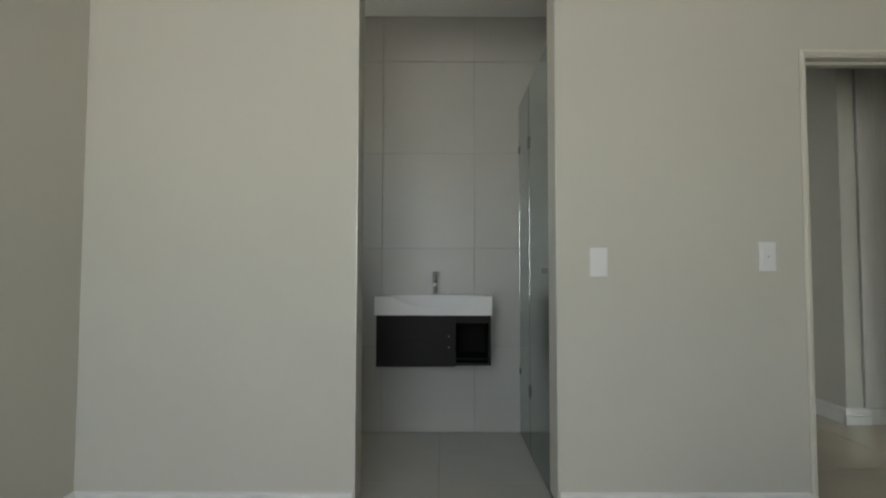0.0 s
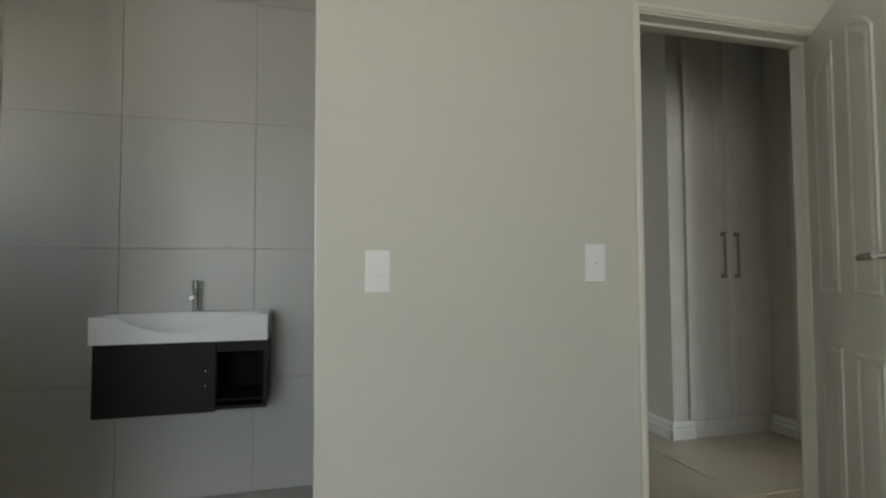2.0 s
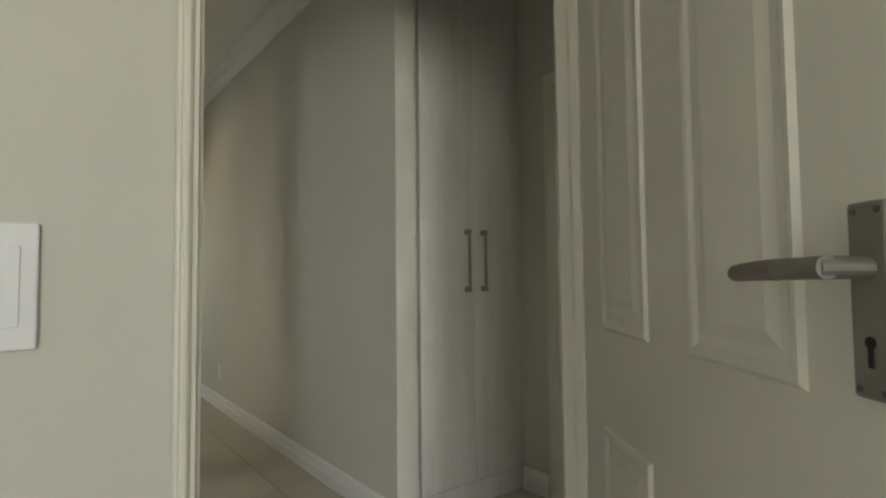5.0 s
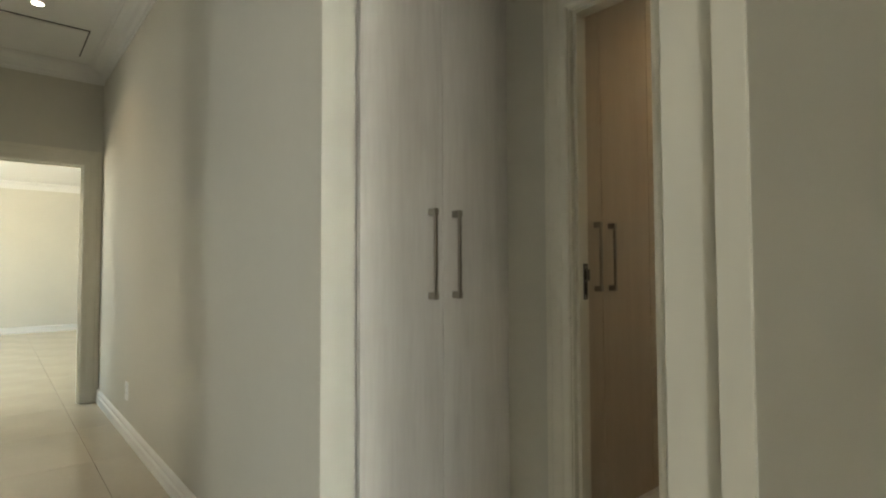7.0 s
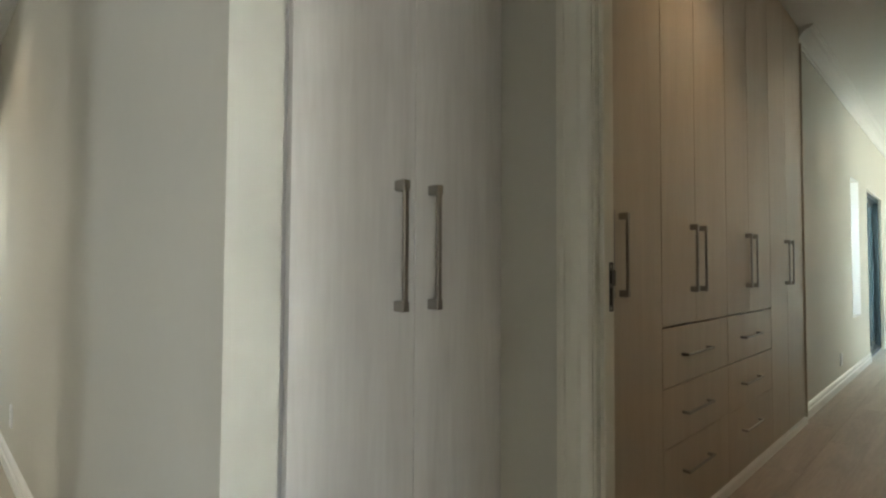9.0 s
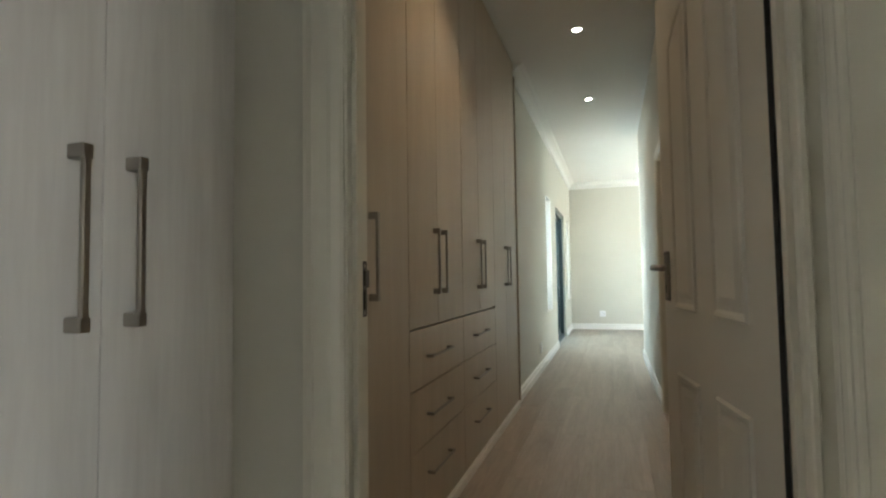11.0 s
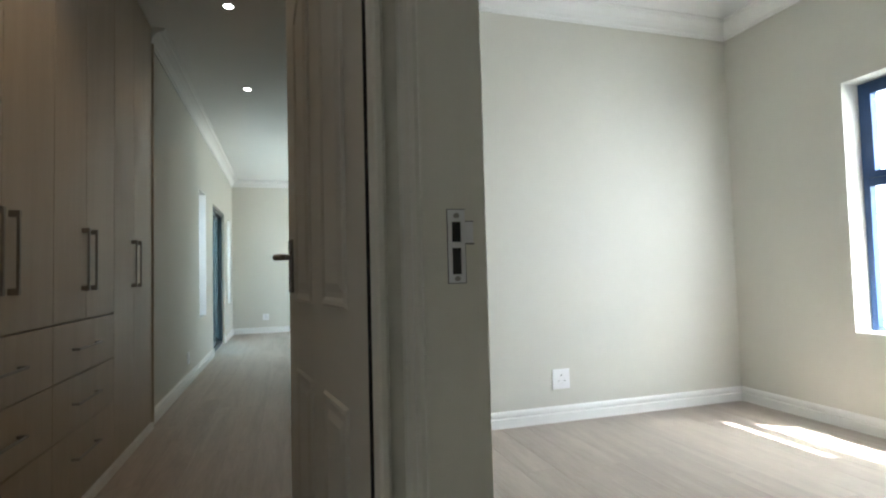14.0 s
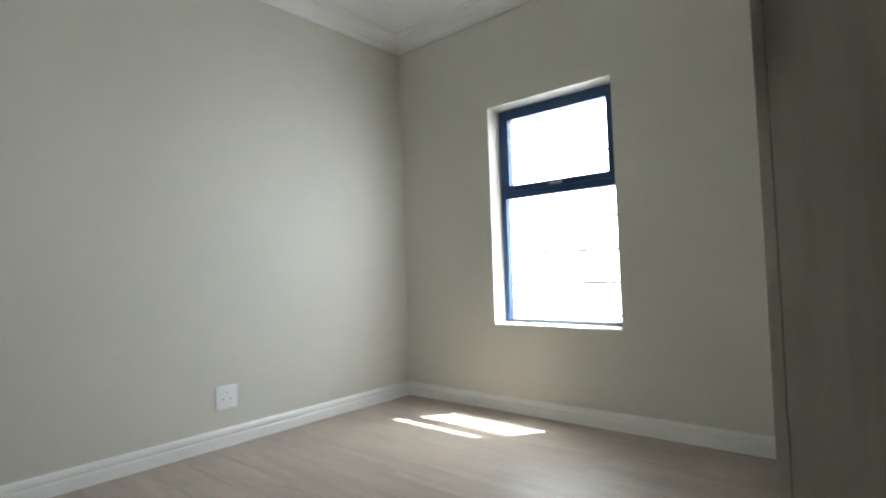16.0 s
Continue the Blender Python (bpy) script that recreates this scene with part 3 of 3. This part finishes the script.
panel_door("door_1", pose(2.697, 2.477, 0, 0, 0, 234.3), 0.857, DOOR_H - 0.006, "white moulded four-panel door standing half open", 1.122)
panel_door("door_2", pose(3.857, 2.536, 0, 0, 0, 8.8), 0.800, DOOR_H - 0.006, "white moulded four-panel door opened into the corridor", 1.132, 0.035)
panel_door("door_3", pose(6.623, 2.372, 0, 0, 0, 0), 0.734, DOOR_H - 0.006, "white moulded four-panel door closed in the corridor wall", 1.10)
strike_plate(pose(B_OPEN[1] - 0.0004, 2.491, 1.108, 0, 0, 90) @ Matrix.Diagonal((0.90, 0.86, 0.79, 1)), -1, ZINC)
strike_plate(pose(3.827, C_OPEN[1] - 0.0004, 1.09, 0, 0, 180), -1, LOCKM)


# ---------------------------------------------------------------- cupboards
def bow_handle(parent, x, y, z0, z1, label="brushed steel bow handle"):
    """Upright bar with square feet, standing off a face at y towards -y."""
    bm = bmesh.new()
    box(bm, x - 0.0065, x + 0.0065, y - 0.034, y - 0.024, z0 + 0.004, z1 - 0.004)
    for z in (z0, z1 - 0.024):
        box(bm, x - 0.010, x + 0.010, y - 0.0345, y + 0.001, z, z + 0.024)
    bmesh.ops.bevel(bm, geom=list(bm.edges), offset=0.0015, segments=2, affect="EDGES")
    part("handle", bm, NICKEL, parent, label)


def bar_handle(parent, x0, x1, y, z):
    bm = bmesh.new()
    box(bm, x0, x1, y - 0.034, y - 0.026, z - 0.005, z + 0.005)
    for x in (x0 + 0.004, x1 - 0.016):
        box(bm, x, x + 0.012, y - 0.034, y + 0.001, z - 0.006, z + 0.006)
    bmesh.ops.bevel(bm, geom=list(bm.edges), offset=0.0012, segments=1, affect="EDGES")
    part("handle", bm, NICKEL, parent, "brushed steel bar handle")


def cupboard_door(cup, x0, x1, y, z0, z1, wood_mat, handle_x=None, name="cupboard_door"):
    d = part(name, bbox(x0, x1, y, y + 0.018, z0, z1, 0.0012), wood_mat, cup)
    if handle_x is not None:
        bow_handle(d, handle_x, y, 1.034, 1.336)
    return d


c = thing("cupboard", pose(0, 0, 0), "tall built-in cupboard with two whitewashed ash doors in the lobby", "cupboard")
part("carcass", bbox(3.112, 3.7555, YC + 0.060, 4.296, 0.112, H2 - 0.004), CUPB, c)
part("scribe", bbox(3.0905, 3.111, YC + 0.034, 4.2, 0.004, H2 - 0.004), CUPB, c, "recessed scribe strip beside the carcass")
part("plinth", bbox(3.112, 3.7555, YC + 0.010, YC + 0.030, 0.0, 0.110), CUPB, c)
cupboard_door(c, 3.0985, 3.4245, YC, 0.118, H2 - 0.008, CUPB, 3.371)
cupboard_door(c, 3.4275, 3.7540, YC, 0.118, H2 - 0.008, CUPB, 3.478)

SEAMS = [3.900, 4.740, 5.550, 6.380, 7.283]
SPLITS = [4.325, 5.115, 5.935, 6.800]
for i, (a, b, s) in enumerate(zip(SEAMS, SEAMS[1:], SPLITS)):
    drawers = i in (1, 2)
    c = thing("cupboard", pose(0, 0, 0), "built-in taupe laminate wardrobe with three drawers below tall doors" if drawers else "built-in taupe laminate wardrobe with full-height doors", "cupboard", "corridor wardrobes")
    part("carcass", bbox(a, b, YK + 0.050, 4.296, 0.050, HC - 0.002), CUPK, c)
    part("plinth", bbox(a, b, YK - 0.014, YK + 0.020, 0.0, 0.048, 0.002), TRIM, c, "white plinth board")
    low = 0.899 if drawers else 0.056
    cupboard_door(c, a + 0.002, s - 0.0015, YK, low, HC - 0.006, CUPK, s - 0.056)
    cupboard_door(c, s + 0.0015, b - 0.002, YK, low, HC - 0.006, CUPK, s + 0.056)
    if drawers:
        for z0, z1 in ((0.645, 0.890), (0.397, 0.641), (0.056, 0.393)):
            d = part("drawer_front", bbox(a + 0.002, b - 0.002, YK, YK + 0.018, z0, z1, 0.0012), CUPK, c)
            mid = (a + b) / 2 - 0.05
            bar_handle(d, mid - 0.16, mid + 0.16, YK, (z0 + z1) / 2 if z0 > 0.1 else 0.27)
structure("trim_wardrobe_end", bbox(7.2845, 7.300, YK - 0.012, 3.664, 0, HC - 0.126, 0.002), CUPK, "taupe scribe strip closing the wardrobe end", "trim")
structure("trim_wardrobe_filler", bbox(XE1 + 0.001, 3.899, YK + 0.004, YK + 0.020, 0, HC - 0.004), CUPK, "taupe filler strip beside the wardrobe", "trim")

c = thing("cupboard", pose(0, 0, 0), "tall built-in greyish oak wardrobe beside the bedroom door", "cupboard")
part("side_panel", bbox(2.802, 3.2412, 1.788, 1.804, 0.0, 2.90, 0.0005), OAK, c, "wood-grained side panel")
part("carcass", bbox(2.802, 3.234, YB + 0.022, 1.786, 0.085, 2.90), OAK, c)
part("plinth", bbox(2.802, 3.218, YB + 0.022, 1.786, 0.0, 0.083), TRIM, c)
for k in range(5):
    y0 = YB + 0.024 + k * 0.5132
    part("cupboard_door", bbox(3.2420, 3.2540, y0, y0 + 0.5102, 0.09, 2.90, 0.001), OAK, c)


# ---------------------------------------------------------------- bathroom
v = thing("vanity_unit", pose(0, 0, 0), "wall-hung dark wenge vanity under a white ceramic basin", "vanity")
vx0, vx1, vy, vz0, vz1 = -0.233, 0.508, 3.445, 0.432, 0.762
split = 0.276
for args in ((vx0, vx0 + 0.016, vy + 0.018, BY, vz0, vz1), (vx1 - 0.016, vx1, vy, BY, vz0 + 0.008, vz1), (split - 0.008, split + 0.008, vy + 0.018, BY, vz0 + 0.010, vz1)):
    part("side_panel", bbox(*args, 0.001), WENGE, v)
part("bottom_panel", bbox(vx0 + 0.016, vx1 - 0.016, vy + 0.020, BY, vz0 + 0.004, vz0 + 0.020), WENGE, v)
part("back_panel", bbox(vx0 + 0.016, vx1 - 0.016, BY - 0.012, BY - 0.002, vz0 + 0.02, vz1), WENGE_IN, v)
part("top_rail", bbox(split + 0.008, vx1 - 0.016, vy + 0.004, vy + 0.020, vz1 - 0.052, vz1 - 0.002, 0.001), WENGE, v)
part("shelf", bbox(split + 0.008, vx1 - 0.016, vy + 0.03, BY - 0.012, vz0 + 0.040, vz0 + 0.052), WENGE_IN, v)
d = part("cupboard_door", bbox(vx0, split + 0.004, vy, vy + 0.017, vz0, vz1 - 0.003, 0.0015), WENGE, v)
for z in (0.557, 0.624):
    bm = bmesh.new()
    tube(bm, (split - 0.040, vy - 0.001, z), (split - 0.040, vy + 0.001, z), 0.0035, 10)
    part("screw_hole", bm, STEEL, d, "unfilled handle screw hole")

bas = thing("basin", pose(0, 0, 0), "white ceramic basin with a curved bowl front on the vanity", "basin")
bm = bmesh.new()
bx0, bx1, by0, bz0, bz1 = -0.243, 0.512, 3.423, 0.7625, 0.886
N, R = 64, 40
cx, cy = (bx0 + bx1) / 2, 3.525
grid = []
for j in range(R + 1):
    row = []
    for i in range(N + 1):
        x, y = bx0 + (bx1 - bx0) * i / N, by0 + (BY - 0.002 - by0) * j / R
        r = math.hypot((x - cx) / 0.358, (y - cy) / 0.157)
        row.append(bm.verts.new((x, y, bz1 - 0.135 * max(0.0, 1 - r * r) - (0.003 if j == 0 else 0.0))))
    grid.append(row)
for j in range(R):
    for i in range(N):
        bm.faces.new((grid[j][i], grid[j][i + 1], grid[j + 1][i + 1], grid[j + 1][i]))
for edge in (grid[0], [row[0] for row in grid], [row[N] for row in grid]):
    hi = [bm.verts.new(v_.co) for v_ in edge]
    lo = [bm.verts.new((v_.co.x, v_.co.y, bz0)) for v_ in edge]
    for i in range(len(edge) - 1):
        bm.faces.new((lo[i], lo[i + 1], hi[i + 1], hi[i]))
part("bowl", bm, CERAMIC, bas, smooth=True)
bm = bmesh.new()
tube(bm, (cx, cy, bz1 - 0.136), (cx, cy, bz1 - 0.131), 0.022, 20)
part("waste", bm, CHROME, bas, "chrome waste")

tap = thing("tap", pose(0.142, 3.711, bz1 - 0.002), "chrome single-lever basin mixer on the basin ledge", "tap")
bm = bmesh.new()
tube(bm, (0, 0, 0), (0, 0, 0.006), 0.024, 24)
tube(bm, (0, 0, 0.006), (0, 0, 0.115), 0.0185, 24)
part("body", bm, CHROME, tap)
bm = bmesh.new()
tube(bm, (0, -0.010, 0.088), (0, -0.105, 0.074), 0.0105, 16)
part("spout", bm, CHROME, tap)
bm = bmesh.new()
tube(bm, (0, 0, 0.119), (0, 0, 0.160), 0.0195, 24)
tube(bm, (0.004, 0, 0.154), (0.036, 0.012, 0.160), 0.004, 10)
part("lever", bm, CHROME, tap)

sh = thing("shower_screen", pose(0.746, 0, BZ), "frameless greenish glass shower screen with chrome hinges", "shower screen")
part("fixed_pane", bbox(-0.004, 0.004, 3.355, BY - 0.003, 0.003, 2.318), SHOWERG, sh)
part("door_pane", bbox(-0.004, 0.004, 2.620, 3.347, 0.010, 2.318), SHOWERG, sh)
part("edge_seal", bbox(-0.0045, 0.0045, 3.3475, 3.3545, 0.010, 2.318), SEAL_AND_SHADE, sh, "dark edge seal")
part("floor_channel", bbox(-0.007, 0.007, 2.600, BY - 0.003, 0.0, 0.003), STEEL, sh)
for z in (0.38, 1.947):
    part("hinge", bbox(-0.010, 0.010, 3.326, 3.376, z - 0.035, z + 0.035, 0.002), LOCKM, sh, "chrome glass hinge")
    part("clamp", bbox(-0.009, 0.009, BY - 0.040, BY - 0.003, z + 0.03, z + 0.075, 0.003), LOCKM, sh, "chrome wall clamp")
bm = bmesh.new()
tube(bm, (-0.035, 2.803, 1.13), (0.035, 2.803, 1.13), 0.014, 20)
part("knob", bm, CHROME, sh, "chrome knob")

for x0, x1 in ((-0.196, -0.1925), (0.7095, 0.713)):
    structure("trim_tile_edge", bbox(x0, x1, YA - 0.003, YA + 0.010, BZ + 0.002, 2.448, 0.0008, 1), ZINC, "slim bright metal tile edge at the bathroom opening", "trim")


# ---------------------------------------------------------------- switches and sockets
def switch_plate(m, w, h, kind):
    s = thing("light_switch" if kind == "rocker" else "wall_outlet", m, "white plastic light switch on the greige wall" if kind == "rocker" else "white plastic aerial outlet with a small dark hole", "switch")
    part("plate", bbox(-w / 2, w / 2, -0.007, 0.0, -h / 2, h / 2, 0.0025), PLATE, s)
    if kind == "rocker":
        part("module", bbox(-w * 0.30, w * 0.30, -0.0095, -0.0065, -h * 0.30, h * 0.30, 0.001), PLATE, s)
        part("rocker", bbox(-0.012, 0.012, -0.0125, -0.009, -0.012, 0.008, 0.0015), PLATE, s)
        part("rocker_mark", bbox(-0.006, 0.006, -0.0129, -0.0122, -0.014, -0.0125), GREYP, s)
    else:
        part("module", bbox(-w * 0.30, w * 0.30, -0.009, -0.0065, -h * 0.32, h * 0.32, 0.001), PLATE, s)
        bm = bmesh.new()
        tube(bm, (0.0, -0.0125, 0.0), (0.0, -0.0085, 0.0), 0.005, 14)
        part("collar", bm, PLATE, s)
        bm = bmesh.new()
        tube(bm, (0.0, -0.0130, 0.0), (0.0, -0.0122, 0.0), 0.0022, 10)
        part("hole", bm, DARK, s)
    return s


switch_plate(pose(0.9015, YA, 1.085), 0.079, 0.132, "rocker")
switch_plate(pose(1.6655, YA, 1.112), 0.077, 0.132, "outlet")


def socket(m, w, h, label):
    s = thing("wall_socket", m, label, "socket")
    part("plate", bbox(-w / 2, w / 2, -0.008, 0.0, -h / 2, h / 2, 0.003), PLATE, s)
    part("module", bbox(-w * 0.36, w * 0.36, -0.0095, -0.0075, -h * 0.36, h * 0.36, 0.001), PLATE, s)
    for x, z, r in ((0, 0.022, 0.0045), (-0.020, -0.010, 0.0038), (0.020, -0.010, 0.0038), (0.004, -0.026, 0.0025)):
        bm = bmesh.new()
        tube(bm, (x * w / 0.12, -0.0102, z * h / 0.12), (x * w / 0.12, -0.0092, z * h / 0.12), r, 10)
        part("pin_hole", bm, DARK, s)
    return s


socket(pose(XB, 0.828, 0.300, 0, 0, -90), 0.136, 0.140, "white three-pin wall socket above the skirting")
socket(pose(XP, 6.480, 0.310, 0, 0, -90), 0.075, 0.120, "white wall socket low on the passage wall")
socket(pose(8.96, 3.665, 0.27), 0.12, 0.12, "white wall socket low on the corridor wall")
socket(pose(13.90, 3.057, 0.31, 0, 0, -90), 0.12, 0.12, "white wall socket low on the end wall")


# ---------------------------------------------------------------- windows
def bar_frame(win, name, x0, x1, z0, z1, y0, y1, w, material, label=""):
    part(name, bbox(x0, x0 + w, y0, y1, z0, z1, 0.002), material, win, label)
    part(name, bbox(x1 - w, x1, y0, y1, z0, z1, 0.002), material, win, label)
    part(name, bbox(x0 + w, x1 - w, y0, y1, z1 - w, z1, 0.002), material, win, label)
    part(name, bbox(x0 + w, x1 - w, y0, y1, z0, z0 + w, 0.002), material, win, label)


w1 = thing("window_1", pose(0, 0, 0), "dark blue-grey aluminium window with a top-hung sash", "window", kind="structure")
wx0, wx1, wz0, wz1 = 4.478, 5.422, 0.628, 2.236
part("window_frame", bbox(wx0, wx0 + 0.040, -0.975, -0.915, wz0, wz1, 0.003), ALU, w1)
part("window_frame", bbox(wx1 - 0.040, wx1, -0.975, -0.915, wz0, wz1, 0.003), ALU, w1)
part("window_frame", bbox(wx0 + 0.04, wx1 - 0.04, -0.975, -0.915, wz1 - 0.040, wz1, 0.003), ALU, w1)
part("window_frame", bbox(wx0 + 0.04, wx1 - 0.04, -0.975, -0.915, wz0, wz0 + 0.030, 0.003), ALU_DOOR, w1)
part("transom", bbox(wx0 + 0.04, wx1 - 0.04, -0.975, -0.915, 1.558, 1.612, 0.003), ALU, w1)
bar_frame(w1, "sash", wx0 + 0.040, wx1 - 0.040, 1.612, wz1 - 0.040, -0.965, -0.905, 0.044, ALU)
part("stay_catch", bbox(4.90, 5.00, -0.905, -0.893, 1.622, 1.640, 0.003), ALU_GREY, w1, "small grey window catch")
for a in ((wx0 + 0.075, wx1 - 0.075, -0.944, -0.940, 1.648, wz1 - 0.075), (wx0 + 0.038, wx1 - 0.038, -0.948, -0.944, wz0 + 0.030, 1.566)):
    g = part("pane", bbox(*a), GLASS, w1)
    g.visible_shadow = False
part("window_sill", bbox(wx0 - 0.004, wx1 + 0.004, -0.914, YB + 0.004, wz0 - 0.008, wz0 + 0.004, 0.002), TRIM, w1, "white plastered sill")

for nm, x0, x1, z0 in (("window_2", 9.75, 10.30, 0.62), ("window_3", 13.05, 13.50, 0.62)):
    w = thing(nm, pose(0, 0, 0), "narrow aluminium window in a deep white reveal", "window", kind="structure")
    bar_frame(w, "window_frame", x0 + 0.004, x1 - 0.004, z0 + 0.004, 2.156, 3.80, 3.85, 0.045, ALU_DOOR)
    g = part("pane", bbox(x0 + 0.05, x1 - 0.05, 3.823, 3.827, z0 + 0.05, 2.11), GLASS, w)
    g.visible_shadow = False
    part("reveal", bbox(x1 - 0.004, x1 - 0.0005, 3.662, 3.80, z0 + 0.004, 2.156), TRIM, w, "white painted reveal")
sd = thing("sliding_door", pose(0, 0, 0), "charcoal aluminium glazed sliding door to the garden", "door", kind="structure")
bar_frame(sd, "door_frame", 11.004, 12.496, 0.004, 2.156, 3.70, 3.80, 0.055, ALU_DOOR)
for x0, x1, y in ((11.06, 11.78, 3.725), (11.74, 12.44, 3.762)):
    bar_frame(sd, "sliding_leaf", x0, x1, 0.06, 2.10, y, y + 0.03, 0.06, ALU_DOOR)
    g = part("pane", bbox(x0 + 0.06, x1 - 0.06, y + 0.013, y + 0.017, 0.12, 2.04), GLASS, sd)
    g.visible_shadow = False

# outside the bedroom window: precast garden wall glowing for sunlight, the eaves above
wallo = thing("garden_wall", pose(0, 0, 0), "white precast panel wall outside the window, made to glow as if sunlit", "wall", kind="structure")
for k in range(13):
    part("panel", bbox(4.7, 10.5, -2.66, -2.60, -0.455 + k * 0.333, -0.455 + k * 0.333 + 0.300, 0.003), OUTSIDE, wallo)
structure("garden_wall_backing", bbox(4.7, 10.5, -2.76, -2.70, -0.42, 3.87), DARK, "near-black sheet added behind the precast garden wall to shade its joints", "wall")
structure("roof_eaves", bbox(2.9, 7.0, -1.26, -1.02, 2.62, 2.75), PLASTER, "white plastered roof eaves over the window", "roof")
structure("added_eaves_back", bbox(-2.0, 2.79, -2.75, -1.80, 2.55, 2.70), PLASTER, "unseen white plastered eaves added to block the sun at the bedroom window", "roof")
structure("added_eaves_west", bbox(-2.1, -1.325, 1.6, 4.6, 2.55, 2.70), PLASTER, "unseen white plastered eaves added to block the sun at the bathroom window", "roof")


# ---------------------------------------------------------------- ceiling fittings
def downlight(x, y, z, watts=2.0):
    d = thing("downlight", pose(x, y, z), "small recessed downlight with a white ring, switched on", "downlight", "ceiling downlights")
    ring = lambda r, zz: [(r * math.cos(2 * math.pi * i / 24), r * math.sin(2 * math.pi * i / 24), zz) for i in range(24)]
    part("ring", loft(bmesh.new(), [ring(0.045, 0.0), ring(0.043, -0.004), ring(0.034, -0.005), ring(0.030, -0.001)], False), TRIM, d)
    part("lens", loft(bmesh.new(), [ring(0.030, -0.0015), ring(0.028, -0.002)], True), LAMP, d, "glowing warm lens")
    s = bpy.data.lights.new("downlight_beam", "SPOT")
    s.energy, s.color, s.spot_size, s.spot_blend, s.shadow_soft_size = watts, (1.0, 0.70, 0.42), radians(110), 0.6, 0.03
    ob = new("downlight_beam", s)
    ob.matrix_basis = pose(x, y, z - 0.012)


for x, y, z in ((5.10, 3.08, HC), (6.82, 3.06, HC), (8.52, 3.04, HC), (10.73, 2.41, HC), (12.82, 2.36, HC), (2.45, 6.61, H2)):
    downlight(x, y, z, 1.9 if x == 5.10 else 0.75)
ha = thing("ceiling_hatch", pose(0, 0, H2), "white ceiling trapdoor with a dark seam in the passage", "hatch", kind="structure")
part("panel", bbox(2.17, 2.762, 6.88, 7.458, -0.010, -0.004, 0.001), CEIL, ha)
part("seam", bbox(2.160, 2.772, 6.87, 7.468, -0.004, -0.001), DARK, ha, "dark seam round the trapdoor")


# ---------------------------------------------------------------- tiles and planks
def tile_mesh(name, w, d, t, material, axis):
    """One tile with eased edges; axis is the way its thickness points."""
    if axis == "z":
        bm = bbox(0, w, 0, d, -t, 0)
    else:
        bm = bbox(0, w, 0, t, 0, d)
    top = [e for e in bm.edges if all(abs((v_.co.z if axis == "z" else v_.co.y)) < 1e-6 for v_ in e.verts)]
    bmesh.ops.bevel(bm, geom=top, offset=0.0008, segments=1, affect="EDGES")
    return mesh_of(name, bm, material)


def piece(me, name, parent, p):
    ob = new(name, me)
    ob.parent = parent
    ob.location = p
    return ob


tw = bpy.data.objects["wall_bathroom_back"]
xs, zs = [-1.19, -0.892, -0.236, 0.420, 1.075, 1.60], [BZ, 0.517, 1.211, 1.895, 2.564, HB]
for xa, xb in zip(xs, xs[1:]):
    for za, zb in zip(zs, zs[1:]):
        piece(tile_mesh("tile", xb - xa - 0.004, zb - za - 0.004, 0.010, TILEW, "y"), "tile", tw, (xa + 0.002, BY, za + 0.002))

bf = structure("floor_bathroom", bbox(-1.20, 1.62, YA + 0.01, BY + 0.05, BZ - 0.05, BZ - 0.006), GROUT, "grey bathroom floor laid with large tiles", "floor")
me = tile_mesh("tile", 0.686, 0.447, 0.006, BFLOOR, "z")
for i in range(4):
    for j in range(3):
        piece(me, "tile", bf, (-1.20 + i * 0.69, 2.43 + j * 0.45, BZ))

pf = structure("floor_passage", bbox(1.82, XE0, YA + 0.004, 7.76, -0.030, -0.006), GROUT, "beige porcelain tiled floor of the lobby and passage", "floor")
TS = 0.80
me = tile_mesh("tile", TS - 0.003, TS - 0.003, 0.006, PTILE, "z")
for i in range(4):
    for j in range(8):
        piece(me, "tile", pf, (1.14 + i * TS, 2.08 + j * TS, 0.0))
lf = structure("floor_living", bbox(-0.5, 6.0, 7.76, 14.5, -0.030, -0.006), GROUT, "beige porcelain tiled floor of the living room", "floor")
for i in range(8):
    for j in range(8):
        piece(me, "tile", lf, (-0.46 + i * TS, 8.48 + j * TS, 0.0))


def plank_floor(name, x0, x1, y0, y1, seed, label):
    fl = structure(name, bbox(x0, x1, y0, y1, -0.030, -0.008), GROUT, label, "floor")
    rng, pw, pl = random.Random(seed), 0.190, 1.20
    me = tile_mesh("plank", pl - 0.0008, pw - 0.0008, 0.008, PLANK, "z")
    y, k = y0, 0
    while y < y1 - 0.02:
        x = x0 - rng.choice((0.0, 0.4, 0.8)) - rng.random() * 0.1
        while x < x1:
            a, b = max(x, x0), min(x + pl, x1)
            d = min(pw, y1 - y)
            if b - a > 0.03:
                whole = b - a > pl - 0.001 and d > pw - 0.001
                piece(me if whole else tile_mesh("plank", b - a - 0.0008, d - 0.0008, 0.008, PLANK, "z"), "plank", fl, (a, y, 0.0))
            x += pl
        y += pw


plank_floor("floor_second_bedroom", 2.80, XB, YB, YL - 0.07, 3, "pale greyish oak laminate plank floor")
plank_floor("floor_corridor", XE0 + 0.02, 13.90, 2.490, 3.69, 5, "pale greyish oak laminate plank floor")
plank_floor("floor_closet", 6.47, 7.5, 1.0, 2.488, 11, "pale greyish oak laminate plank floor")
plank_floor("floor_far_bedroom", 10.25, 13.90, -0.60, 2.488, 7, "pale greyish oak laminate plank floor")
plank_floor("floor_bedroom", -1.441, 2.715, -1.65, YA, 9, "pale greyish oak laminate plank floor")
